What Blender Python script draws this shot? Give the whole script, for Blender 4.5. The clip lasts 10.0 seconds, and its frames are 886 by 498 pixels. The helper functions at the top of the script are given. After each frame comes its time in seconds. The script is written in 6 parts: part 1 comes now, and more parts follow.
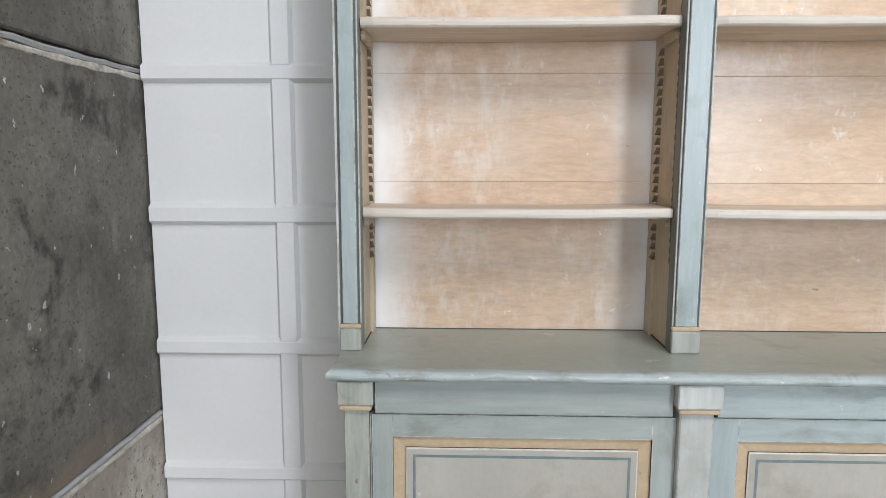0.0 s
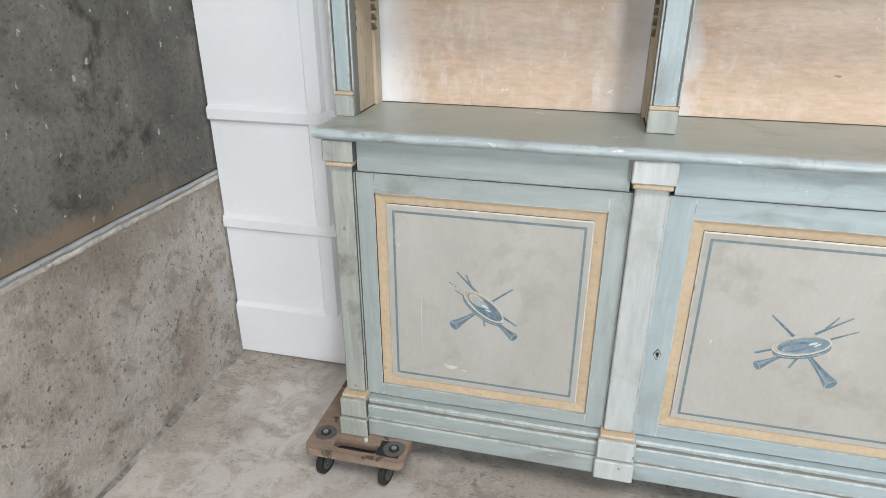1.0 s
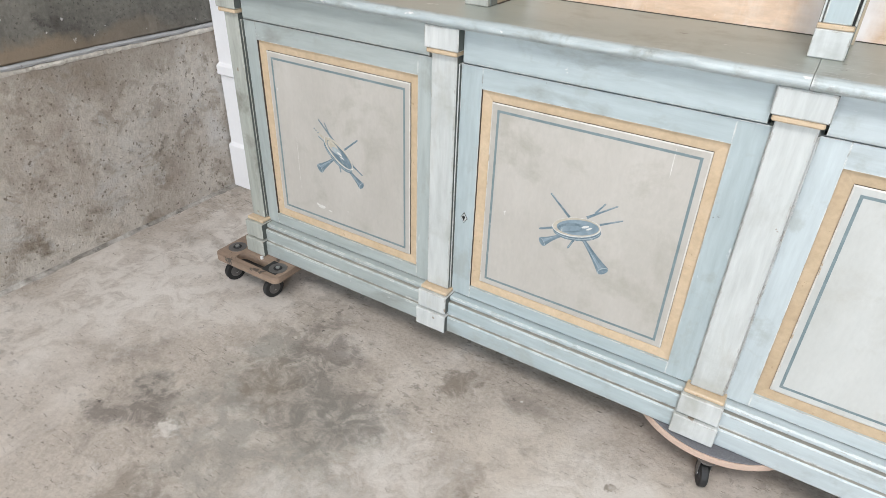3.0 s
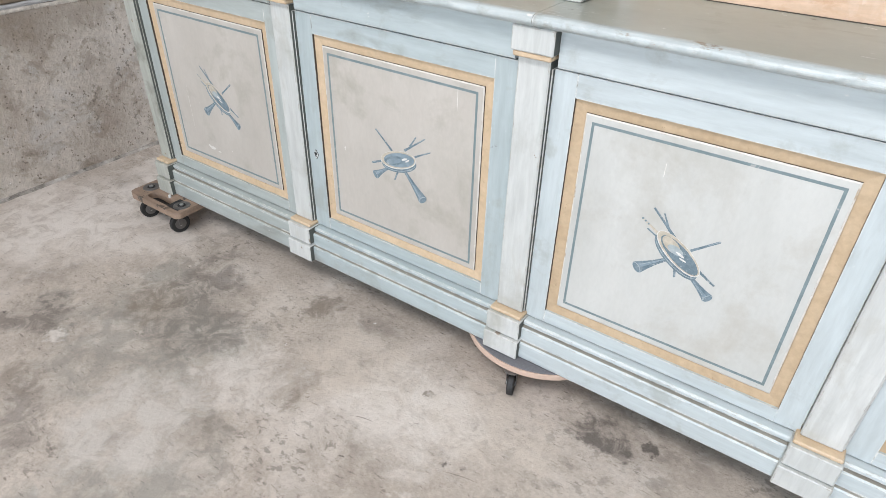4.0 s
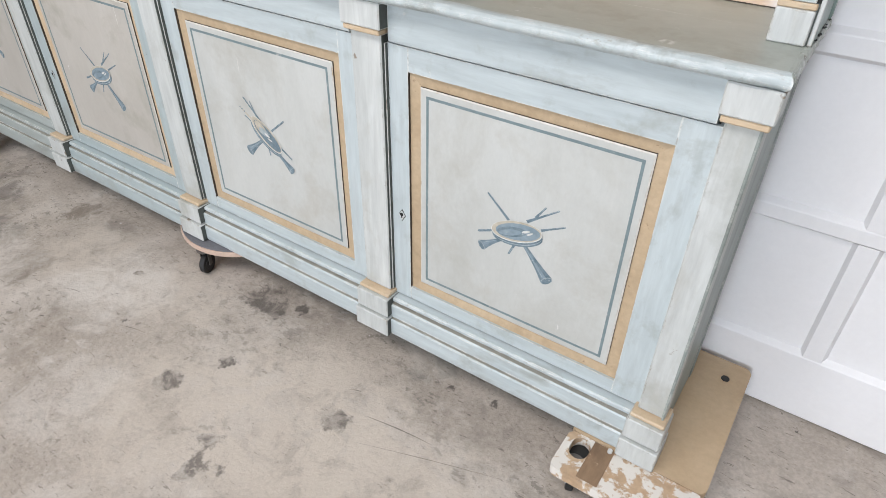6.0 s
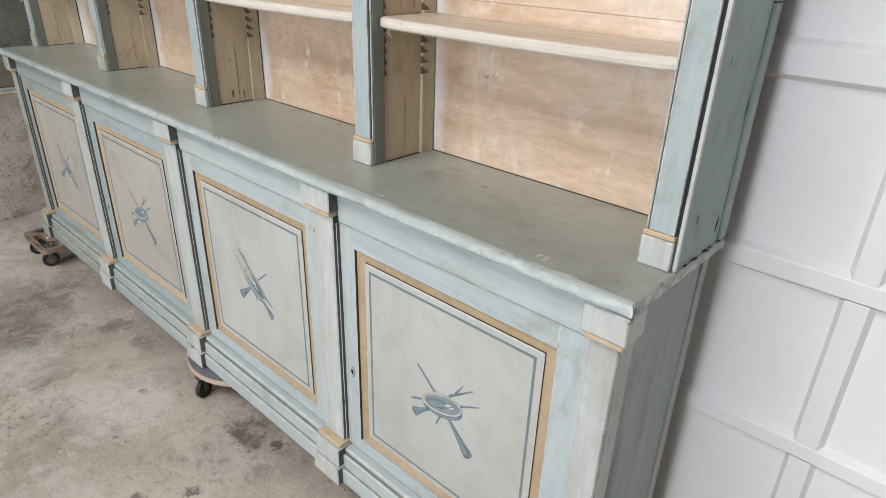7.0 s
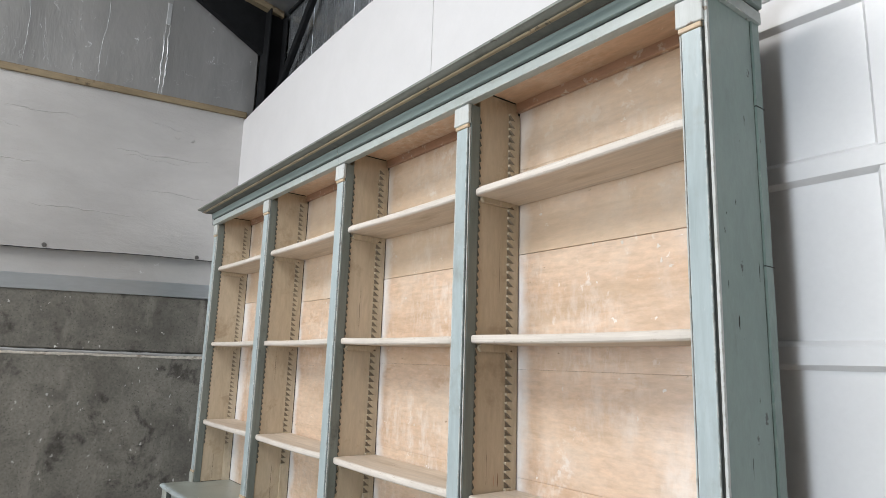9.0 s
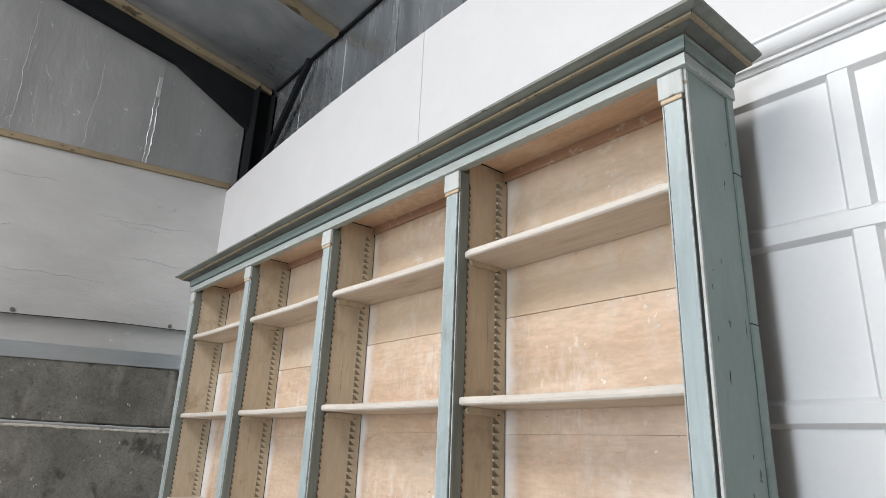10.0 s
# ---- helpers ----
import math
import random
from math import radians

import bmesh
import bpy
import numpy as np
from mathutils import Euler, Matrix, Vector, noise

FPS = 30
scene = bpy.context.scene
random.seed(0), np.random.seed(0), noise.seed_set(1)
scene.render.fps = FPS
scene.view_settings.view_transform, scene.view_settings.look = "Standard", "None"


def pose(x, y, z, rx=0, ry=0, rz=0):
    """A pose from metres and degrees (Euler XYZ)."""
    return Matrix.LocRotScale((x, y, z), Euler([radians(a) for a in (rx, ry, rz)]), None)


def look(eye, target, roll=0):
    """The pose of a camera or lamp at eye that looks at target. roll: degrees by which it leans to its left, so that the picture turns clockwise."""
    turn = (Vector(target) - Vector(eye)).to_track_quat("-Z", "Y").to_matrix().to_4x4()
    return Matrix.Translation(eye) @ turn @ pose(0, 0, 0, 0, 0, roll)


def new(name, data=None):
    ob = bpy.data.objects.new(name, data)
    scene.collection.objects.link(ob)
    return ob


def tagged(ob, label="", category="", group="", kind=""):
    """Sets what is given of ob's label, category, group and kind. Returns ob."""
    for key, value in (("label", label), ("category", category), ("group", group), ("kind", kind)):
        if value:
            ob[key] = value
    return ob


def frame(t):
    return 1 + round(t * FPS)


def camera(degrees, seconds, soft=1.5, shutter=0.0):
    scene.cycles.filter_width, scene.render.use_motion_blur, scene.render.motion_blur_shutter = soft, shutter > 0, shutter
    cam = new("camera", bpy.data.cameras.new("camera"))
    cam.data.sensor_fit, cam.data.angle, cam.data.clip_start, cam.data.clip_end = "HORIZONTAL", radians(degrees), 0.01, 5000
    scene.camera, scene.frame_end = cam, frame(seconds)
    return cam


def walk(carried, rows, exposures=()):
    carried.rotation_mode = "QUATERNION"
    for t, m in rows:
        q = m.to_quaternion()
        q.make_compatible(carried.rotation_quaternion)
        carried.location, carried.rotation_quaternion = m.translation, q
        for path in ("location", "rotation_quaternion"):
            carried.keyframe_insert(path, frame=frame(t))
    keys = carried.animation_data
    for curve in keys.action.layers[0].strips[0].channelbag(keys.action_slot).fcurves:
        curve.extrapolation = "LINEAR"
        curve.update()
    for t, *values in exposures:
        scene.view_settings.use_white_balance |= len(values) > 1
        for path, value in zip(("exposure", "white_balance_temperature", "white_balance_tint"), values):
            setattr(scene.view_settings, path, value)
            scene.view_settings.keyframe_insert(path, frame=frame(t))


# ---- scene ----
cam = camera(70.3, 10.0, soft=0.8)
PATH = [
    (0, (0.014, -0.057, 1.543), (-0.044, 1.924, 1.277), 0.1),
    (0.5, (0.238, -0.125, 1.5), (0.017, 1.793, 0.978), 0.1),
    (1, (0.413, -0.145, 1.461), (-0.025, 1.624, 0.637), 0.0),
    (1.5, (0.627, -0.091, 1.447), (0.036, 1.561, 0.487), 0.4),
    (2, (0.85, -0.063, 1.429), (0.153, 1.5, 0.394), 0.7),
    (2.2, (0.952, -0.06, 1.423), (0.22, 1.478, 0.374), 0.8),
    (3.3, (1.591, -0.021, 1.405), (0.667, 1.39, 0.331), 1.7),
    (3.5, (1.721, 0.031, 1.421), (0.783, 1.414, 0.322), 1.2),
    (4, (2.0, 0.063, 1.413), (1.067, 1.431, 0.291), 1.4),
    (4.5, (2.349, 0.066, 1.437), (1.424, 1.421, 0.294), 1.2),
    (5, (2.596, 0.103, 1.428), (1.686, 1.459, 0.272), 1.4),
    (5.5, (2.864, 0.2, 1.411), (1.973, 1.555, 0.241), 1.2),
    (5.7, (2.96, 0.236, 1.399), (2.076, 1.584, 0.216), 1.2),
    (6.8, (3.36, 0.409, 1.552), (2.289, 1.751, 0.527), 2.5),
    (7, (3.38, 0.462, 1.594), (2.173, 1.795, 0.719), 1.8),
    (7.5, (3.482, 0.433, 1.692), (2.048, 1.766, 1.28), 1.5),
    (8, (3.598, 0.372, 1.729), (2.068, 1.658, 1.665), 1.7),
    (8.5, (3.657, 0.324, 1.764), (2.079, 1.541, 1.93), 1.9),
    (9, (3.683, 0.279, 1.802), (2.111, 1.461, 2.163), 1.9),
    (9.5, (3.685, 0.239, 1.801), (2.164, 1.415, 2.353), 2.2),
    (10, (3.657, 0.234, 1.733), (2.184, 1.439, 2.349), 2.4),
]
EXPOSURES = [(0, 0.05, 6450, 10), (1, 0.33, 6450, 10), (2, 0.46, 6560, 9), (3.5, 0.48, 6450, 13), (5.5, 0.37, 6450, 14), (7, 0.01, 6720, 12), (8, 0.09, 6560, 10.5), (10, -0.03, 6500, 10)]
walk(cam, [(t, look(eye, target, roll)) for t, eye, target, roll in PATH], EXPOSURES)

# ---- light: overcast daylight through the wide door opening and the roof lights ----
world = bpy.data.worlds.new("sky")
scene.world = world
world.use_nodes = True
sky = world.node_tree.nodes.new("ShaderNodeTexSky")
sky.sky_type, sky.sun_disc = "NISHITA", False
sky.sun_elevation, sky.sun_rotation = radians(45), radians(200)
world.node_tree.links.new(sky.outputs[0], world.node_tree.nodes["Background"].inputs[0])
world.node_tree.nodes["Background"].inputs[1].default_value = 0.06


def area_lamp(name, eye, target, w, h, power, colour=(1, 1, 1)):
    data = bpy.data.lights.new(name, "AREA")
    data.shape, data.size, data.size_y, data.energy, data.color = "RECTANGLE", w, h, power, colour
    ob = new(name, data)
    ob.matrix_world = look(eye, target)
    return ob


area_lamp("door_daylight", (3.3, -5.3, 2.45), (2.9, 2, 1.5), 1.1, 2.4, 212, (0.80, 0.90, 1.0))
area_lamp("side_door_daylight", (-0.85, -4.5, 1.45), (2.4, 1.4, 1.5), 1.2, 2.2, 70, (0.86, 0.93, 1.0))
area_lamp("roof_light", (1.95, -1.75, 4.90), (1.8, -0.1, 0.8), 3.6, 1.5, 165, (1.0, 0.99, 0.97))


# ---- materials ----
def mat(name, base, other, stretch=(1, 1, 1), scale=6.0, mix=1.0, rough=0.6, metal=0.0, bump=0.15, bump_dist=0.002,
        wear=None, wear_at=0.66, wear_scale=25.0, wear_stretch=(1, 1, 1), dirt=None, dirt_at=0.62, dirt_scale=3.0, dirt_stretch=(1, 1, 1), dirt_soft=0.14, wear_soft=0.05, grain=0.12, grain_scale=60.0):
    """Paint, wood or stone: two tones in large clouds, a fine grain, worn spots (painted glints on foil) and dirt."""
    m = bpy.data.materials.new(name)
    m.use_nodes = True
    nt = m.node_tree
    n, l = nt.nodes, nt.links
    bsdf = n["Principled BSDF"]
    co = n.new("ShaderNodeTexCoord")
    info = n.new("ShaderNodeObjectInfo")
    off = n.new("ShaderNodeVectorMath")
    off.operation = "MULTIPLY_ADD"
    l.new(info.outputs["Random"], off.inputs[0])
    off.inputs[1].default_value = (7.3, 3.1, 5.7)
    l.new(co.outputs["Object"], off.inputs[2])

    def noise_of(sc, st, detail=4.0, r=0.55):
        mp = n.new("ShaderNodeMapping")
        mp.inputs["Scale"].default_value = st
        l.new(off.outputs[0], mp.inputs["Vector"])
        t = n.new("ShaderNodeTexNoise")
        t.inputs["Scale"].default_value, t.inputs["Detail"].default_value, t.inputs["Roughness"].default_value = sc, detail, r
        t.inputs["Distortion"].default_value = 0.25
        l.new(mp.outputs[0], t.inputs["Vector"])
        return t.outputs["Fac"]

    def ramp(sock, a, b):
        r = n.new("ShaderNodeMapRange")
        r.inputs["From Min"].default_value, r.inputs["From Max"].default_value = a, b
        l.new(sock, r.inputs["Value"])
        return r.outputs[0]

    def mixed(fac, a, b, blend="MIX"):
        x = n.new("ShaderNodeMix")
        x.data_type, x.blend_type = "RGBA", blend
        for sock, v in ((x.inputs["Factor"], fac), (x.inputs["A"], a), (x.inputs["B"], b)):
            if isinstance(v, (int, float)):
                sock.default_value = v
            elif isinstance(v, tuple):
                sock.default_value = (*v, 1)
            else:
                l.new(v, sock)
        return x.outputs["Result"]

    def grey(sock):
        c = n.new("ShaderNodeCombineColor")
        for i in range(3):
            l.new(sock, c.inputs[i])
        return c.outputs[0]

    big = ramp(noise_of(scale, stretch, 11.0, 0.64), 0.5 - 0.22 / max(mix, 0.01), 0.5 + 0.22 / max(mix, 0.01))
    col = mixed(big, base, other)
    fine = noise_of(grain_scale, stretch, 5.0, 0.65)
    g = n.new("ShaderNodeMapRange")
    g.inputs["From Min"].default_value, g.inputs["From Max"].default_value = 0.3, 0.7
    g.inputs["To Min"].default_value, g.inputs["To Max"].default_value = 1 - grain, 1 + grain
    l.new(fine, g.inputs["Value"])
    col = mixed(1.0, col, grey(g.outputs[0]), "MULTIPLY")
    if dirt:
        col = mixed(ramp(noise_of(dirt_scale, dirt_stretch, 11.0, 0.66), dirt_at, dirt_at + dirt_soft), col, dirt)
    if wear:
        col = mixed(ramp(noise_of(wear_scale, wear_stretch, 9.0, 0.62), wear_at, wear_at + wear_soft), col, wear)
    l.new(col, bsdf.inputs["Base Color"])
    bsdf.inputs["Metallic"].default_value = metal
    rr = n.new("ShaderNodeMapRange")
    rr.inputs["To Min"].default_value, rr.inputs["To Max"].default_value = max(rough - 0.1, 0.05), min(rough + 0.1, 1)
    l.new(fine, rr.inputs["Value"])
    l.new(rr.outputs[0], bsdf.inputs["Roughness"])
    b = n.new("ShaderNodeBump")
    b.inputs["Strength"].default_value, b.inputs["Distance"].default_value = bump, bump_dist
    l.new(fine, b.inputs["Height"])
    l.new(b.outputs[0], bsdf.inputs["Normal"])
    return m


LONG_X, LONG_Z = (0.12, 1, 1), (1, 1, 0.12)
PAINT_H = mat("blue_grey_paint_rails", (0.336, 0.394, 0.397), (0.426, 0.487, 0.493), (0.12, 1, 1), 7, mix=0.8, rough=0.36, wear=(0.62, 0.63, 0.61), wear_at=0.69, wear_scale=40, dirt_at=0.57, dirt_scale=7, grain=0.10, wear_stretch=(0.3, 1, 1), dirt=(0.285, 0.31, 0.295), dirt_stretch=(0.4, 1, 1))
PAINT_V = mat("blue_grey_paint_stiles", (0.336, 0.394, 0.397), (0.426, 0.487, 0.493), (1, 1, 0.12), 7, mix=0.8, rough=0.36, wear=(0.62, 0.63, 0.61), wear_at=0.69, wear_scale=40, dirt_at=0.57, dirt_scale=7, grain=0.10, wear_stretch=(1, 1, 0.3), dirt=(0.285, 0.31, 0.295), dirt_stretch=(1, 1, 0.4))
PAINT_H_DULL = mat("grey_paint_rails", (0.316, 0.353, 0.337), (0.42, 0.457, 0.44), (0.12, 1, 1), 7, mix=0.8, rough=0.36, wear=(0.62, 0.63, 0.61), wear_at=0.69, wear_scale=40, dirt_at=0.57, dirt_scale=7, grain=0.10, wear_stretch=(0.3, 1, 1), dirt=(0.265, 0.28, 0.258), dirt_stretch=(0.4, 1, 1))
PAINT_V_DULL = mat("grey_paint_stiles", (0.316, 0.353, 0.337), (0.42, 0.457, 0.44), (1, 1, 0.12), 7, mix=0.8, rough=0.36, wear=(0.62, 0.63, 0.61), wear_at=0.69, wear_scale=40, dirt_at=0.57, dirt_scale=7, grain=0.10, wear_stretch=(1, 1, 0.3), dirt=(0.265, 0.28, 0.258), dirt_stretch=(1, 1, 0.4))
PAINT_H_PALE = mat("pale_blue_grey_paint_rails", (0.410, 0.463, 0.470), (0.508, 0.561, 0.566), (0.12, 1, 1), 7, mix=0.8, rough=0.36, wear=(0.62, 0.63, 0.61), wear_at=0.69, wear_scale=40, dirt_at=0.57, dirt_scale=7, grain=0.10, wear_stretch=(0.3, 1, 1), dirt=(0.345, 0.368, 0.352), dirt_stretch=(0.4, 1, 1))
PAINT_V_PALE = mat("pale_blue_grey_paint_stiles", (0.410, 0.463, 0.470), (0.508, 0.561, 0.566), (1, 1, 0.12), 7, mix=0.8, rough=0.36, wear=(0.62, 0.63, 0.61), wear_at=0.69, wear_scale=40, dirt_at=0.57, dirt_scale=7, grain=0.10, wear_stretch=(1, 1, 0.3), dirt=(0.345, 0.368, 0.352), dirt_stretch=(1, 1, 0.4))
PAINT_BAND = mat("dark_inner_edge_paint", (0.135, 0.155, 0.14), (0.20, 0.22, 0.20), (1, 1, 0.1), 8, rough=0.5, wear=(0.40, 0.40, 0.36), wear_at=0.70, wear_scale=40, wear_stretch=(1, 1, 0.3), dirt=(0.08, 0.085, 0.078), dirt_at=0.58, dirt_scale=8, grain=0.14)
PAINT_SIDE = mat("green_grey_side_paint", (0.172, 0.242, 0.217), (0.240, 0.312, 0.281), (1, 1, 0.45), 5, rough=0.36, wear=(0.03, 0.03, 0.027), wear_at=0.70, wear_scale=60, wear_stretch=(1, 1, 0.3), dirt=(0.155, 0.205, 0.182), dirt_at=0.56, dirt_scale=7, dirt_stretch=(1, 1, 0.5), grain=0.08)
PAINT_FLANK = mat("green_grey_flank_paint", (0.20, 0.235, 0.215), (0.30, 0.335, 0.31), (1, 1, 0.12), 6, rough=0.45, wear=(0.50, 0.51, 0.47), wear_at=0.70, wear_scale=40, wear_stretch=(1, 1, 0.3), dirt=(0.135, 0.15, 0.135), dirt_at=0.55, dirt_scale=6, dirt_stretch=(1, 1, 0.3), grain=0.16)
PAINT_PALE = mat("pale_pilaster_paint", (0.46, 0.48, 0.46), (0.58, 0.59, 0.57), LONG_Z, 6, rough=0.55, wear=(0.40, 0.37, 0.31), wear_at=0.69, wear_scale=30, wear_stretch=(1, 1, 0.4), dirt=(0.38, 0.385, 0.35), dirt_at=0.55, grain=0.12)
PAINT_DULL = mat("dull_pilaster_paint", (0.31, 0.325, 0.285), (0.45, 0.455, 0.41), LONG_Z, 9, mix=1.3, rough=0.55, wear=(0.58, 0.56, 0.50), wear_at=0.66, wear_scale=40, wear_stretch=(1, 1, 0.3), dirt=(0.22, 0.22, 0.185), dirt_at=0.56, dirt_scale=7, grain=0.17)
PAINT_TOP = mat("worn_counter_paint", (0.274, 0.298, 0.260), (0.364, 0.386, 0.348), (0.6, 1, 1), 4, mix=0.8, bump=0.04, rough=0.33, wear=(0.50, 0.53, 0.51), wear_at=0.70, wear_scale=30, wear_stretch=(0.6, 1, 1), dirt=(0.238, 0.244, 0.206), dirt_at=0.56, dirt_scale=5, grain=0.09)
PAINT_NOSE = mat("chipped_counter_edge", (0.362, 0.41, 0.412), (0.48, 0.53, 0.528), LONG_X, 10, rough=0.42, wear=(0.68, 0.68, 0.65), wear_at=0.655, wear_scale=36, wear_stretch=(0.5, 1, 1), dirt=(0.25, 0.26, 0.235), dirt_at=0.55, dirt_scale=9, grain=0.16)
PANEL = mat("cream_door_panel", (0.452, 0.458, 0.430), (0.548, 0.556, 0.530), (1, 1, 0.4), 5, rough=0.42, dirt=(0.42, 0.405, 0.36), dirt_at=0.55, dirt_scale=5, dirt_soft=0.2, grain=0.03, grain_scale=120, bump=0.06, wear=(0.70, 0.69, 0.66), wear_at=0.725, wear_scale=60, wear_stretch=(1, 1, 0.6))
PANEL_DIRTY = mat("grubby_cream_door_panel", (0.413, 0.386, 0.343), (0.505, 0.476, 0.431), (1, 1, 0.4), 5, rough=0.45, dirt=(0.34, 0.32, 0.268), dirt_at=0.54, dirt_scale=5, dirt_soft=0.2, grain=0.035, grain_scale=120, bump=0.06, wear=(0.62, 0.60, 0.55), wear_at=0.72, wear_scale=60, wear_stretch=(1, 1, 0.6))
SCUFF = mat("scuffed_pale_paint", (0.44, 0.465, 0.44), (0.58, 0.60, 0.575), (0.4, 1, 1), 40, rough=0.5, mix=1.4)
GILT_BROWN = mat("brown_ochre_moulding", (0.43, 0.315, 0.195), (0.52, 0.40, 0.265), (1, 1, 1), 9, rough=0.45, wear=(0.30, 0.21, 0.125), wear_at=0.66, wear_scale=50, grain=0.10)
GILT = mat("ochre_moulding", (0.51, 0.38, 0.24), (0.60, 0.465, 0.32), (1, 1, 1), 9, rough=0.45, wear=(0.36, 0.255, 0.15), wear_at=0.66, wear_scale=50, grain=0.10)
BEAD = mat("pale_bead", (0.53, 0.51, 0.46), (0.62, 0.60, 0.55), (1, 1, 1), 20, rough=0.5, wear=(0.42, 0.34, 0.24), wear_at=0.62)
LINE = mat("blue_line_paint", (0.135, 0.19, 0.20), (0.205, 0.26, 0.27), (1, 1, 1), 25, rough=0.55, wear=(0.36, 0.37, 0.36), wear_at=0.64, wear_scale=50)
INK = mat("motif_blue", (0.09, 0.142, 0.172), (0.19, 0.25, 0.285), (1, 1, 1), 45, mix=1.3, rough=0.6, wear=(0.40, 0.43, 0.425), wear_at=0.60, wear_scale=110, wear_soft=0.08)
INK_MID = mat("motif_grey_blue", (0.16, 0.225, 0.265), (0.26, 0.325, 0.36), (1, 1, 1), 40, mix=1.2, rough=0.6, wear=(0.42, 0.44, 0.43), wear_at=0.64, wear_scale=110, wear_soft=0.08)
INK_PALE = mat("motif_pale_blue", (0.27, 0.325, 0.345), (0.40, 0.445, 0.45), (1, 1, 1), 50, mix=1.3, rough=0.6)
INK_WHITE = mat("motif_white", (0.54, 0.545, 0.515), (0.68, 0.68, 0.64), (1, 1, 1), 70, mix=1.4, rough=0.6, wear=(0.38, 0.40, 0.39), wear_at=0.60, wear_scale=120, wear_soft=0.1)
RUB = mat("rubbed_paint", (0.56, 0.545, 0.50), (0.68, 0.67, 0.63), (1, 1, 1), 70, rough=0.6, mix=1.5)
INK_TAN = mat("motif_tan", (0.42, 0.38, 0.30), (0.50, 0.455, 0.37), (1, 1, 1), 60, rough=0.6)
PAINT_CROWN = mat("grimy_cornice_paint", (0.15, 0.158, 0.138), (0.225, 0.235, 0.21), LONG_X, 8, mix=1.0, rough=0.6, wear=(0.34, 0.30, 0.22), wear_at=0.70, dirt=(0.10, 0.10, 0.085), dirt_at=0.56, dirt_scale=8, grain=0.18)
GILT_DULL = mat("dull_cornice_gilding", (0.235, 0.18, 0.107), (0.37, 0.29, 0.185), (0.3, 1, 1), 12, rough=0.5, wear=(0.08, 0.065, 0.045), wear_at=0.60, wear_scale=40)
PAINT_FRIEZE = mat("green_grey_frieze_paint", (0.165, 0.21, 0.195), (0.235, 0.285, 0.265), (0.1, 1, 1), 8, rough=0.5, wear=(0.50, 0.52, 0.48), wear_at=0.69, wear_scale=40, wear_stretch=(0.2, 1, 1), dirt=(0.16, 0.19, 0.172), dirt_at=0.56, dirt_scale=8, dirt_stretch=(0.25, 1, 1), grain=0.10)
DUST = mat("worn_plinth_ledge", (0.19, 0.18, 0.15), (0.30, 0.29, 0.25), LONG_X, 9, rough=0.7, dirt=(0.13, 0.115, 0.09), dirt_at=0.55, dirt_scale=9, dirt_stretch=(0.3, 1, 1), wear=(0.56, 0.55, 0.50), wear_at=0.66, wear_scale=40, wear_stretch=(0.3, 1, 1))
DARK_SIDE = mat("dark_right_side", (0.07, 0.08, 0.072), (0.11, 0.12, 0.11), rough=0.7)
GROOVE_GREY = mat("dark_grey_groove", (0.09, 0.095, 0.085), (0.15, 0.155, 0.14), LONG_Z, 12, rough=0.8)
GROOVE_BROWN = mat("dark_brown_edge", (0.045, 0.036, 0.028), (0.085, 0.065, 0.048), (1, 1, 1), 20, rough=0.8)
GAP = mat("dark_joint_and_shade", (0.016, 0.018, 0.016), (0.028, 0.028, 0.025), rough=0.9)
WOOD = mat("limed_back_board", (0.60, 0.405, 0.272), (0.735, 0.56, 0.418), (0.3, 1, 1), 5, rough=0.48, bump=0.22, dirt=(0.45, 0.305, 0.195), dirt_at=0.54, dirt_scale=4.5, dirt_stretch=(0.16, 1, 1), dirt_soft=0.2, grain=0.13, grain_scale=80, mix=1.0)
WOOD_SIDE = mat("limed_side_board", (0.445, 0.36, 0.253), (0.565, 0.475, 0.356), (1, 1, 0.22), 6, rough=0.55, wear=(0.16, 0.12, 0.08), wear_at=0.74, wear_scale=34, dirt=(0.35, 0.265, 0.175), dirt_at=0.55, dirt_scale=6, grain=0.1)
WOOD_RACK = mat("rack_wood", (0.44, 0.36, 0.25), (0.54, 0.46, 0.345), (1, 1, 0.3), 14, rough=0.6, grain=0.15)
NOTCH = mat("shaded_grimy_saw_cut", (0.22, 0.175, 0.125), (0.29, 0.235, 0.17), (1, 1, 1), 30, rough=0.8)
WOOD_RED = mat("reddish_strip", (0.42, 0.25, 0.17), (0.50, 0.32, 0.22), (0.2, 1, 1), 8, rough=0.6, wear=(0.6, 0.5, 0.42), wear_at=0.6)
SHELF = mat("limed_shelf", (0.52, 0.43, 0.335), (0.68, 0.60, 0.51), (0.1, 1, 1), 9, rough=0.55, wear=(0.38, 0.28, 0.19), wear_at=0.68, wear_scale=30, dirt=(0.44, 0.35, 0.25), dirt_at=0.56, dirt_scale=6, dirt_stretch=(0.3, 1, 1), grain=0.13)
SHELF_NOSE = mat("whitewashed_shelf_edge", (0.62, 0.55, 0.475), (0.72, 0.66, 0.595), (0.1, 1, 1), 10, rough=0.55, wear=(0.44, 0.33, 0.24), wear_at=0.68, wear_scale=40, grain=0.1)
WHITE = mat("white_panelling", (0.80, 0.79, 0.79), (0.83, 0.82, 0.82), rough=0.45, grain=0.015, bump=0.05)
WHITE_BOARD = mat("white_board", (0.665, 0.648, 0.645), (0.70, 0.682, 0.68), rough=0.4, grain=0.01, bump=0.03)
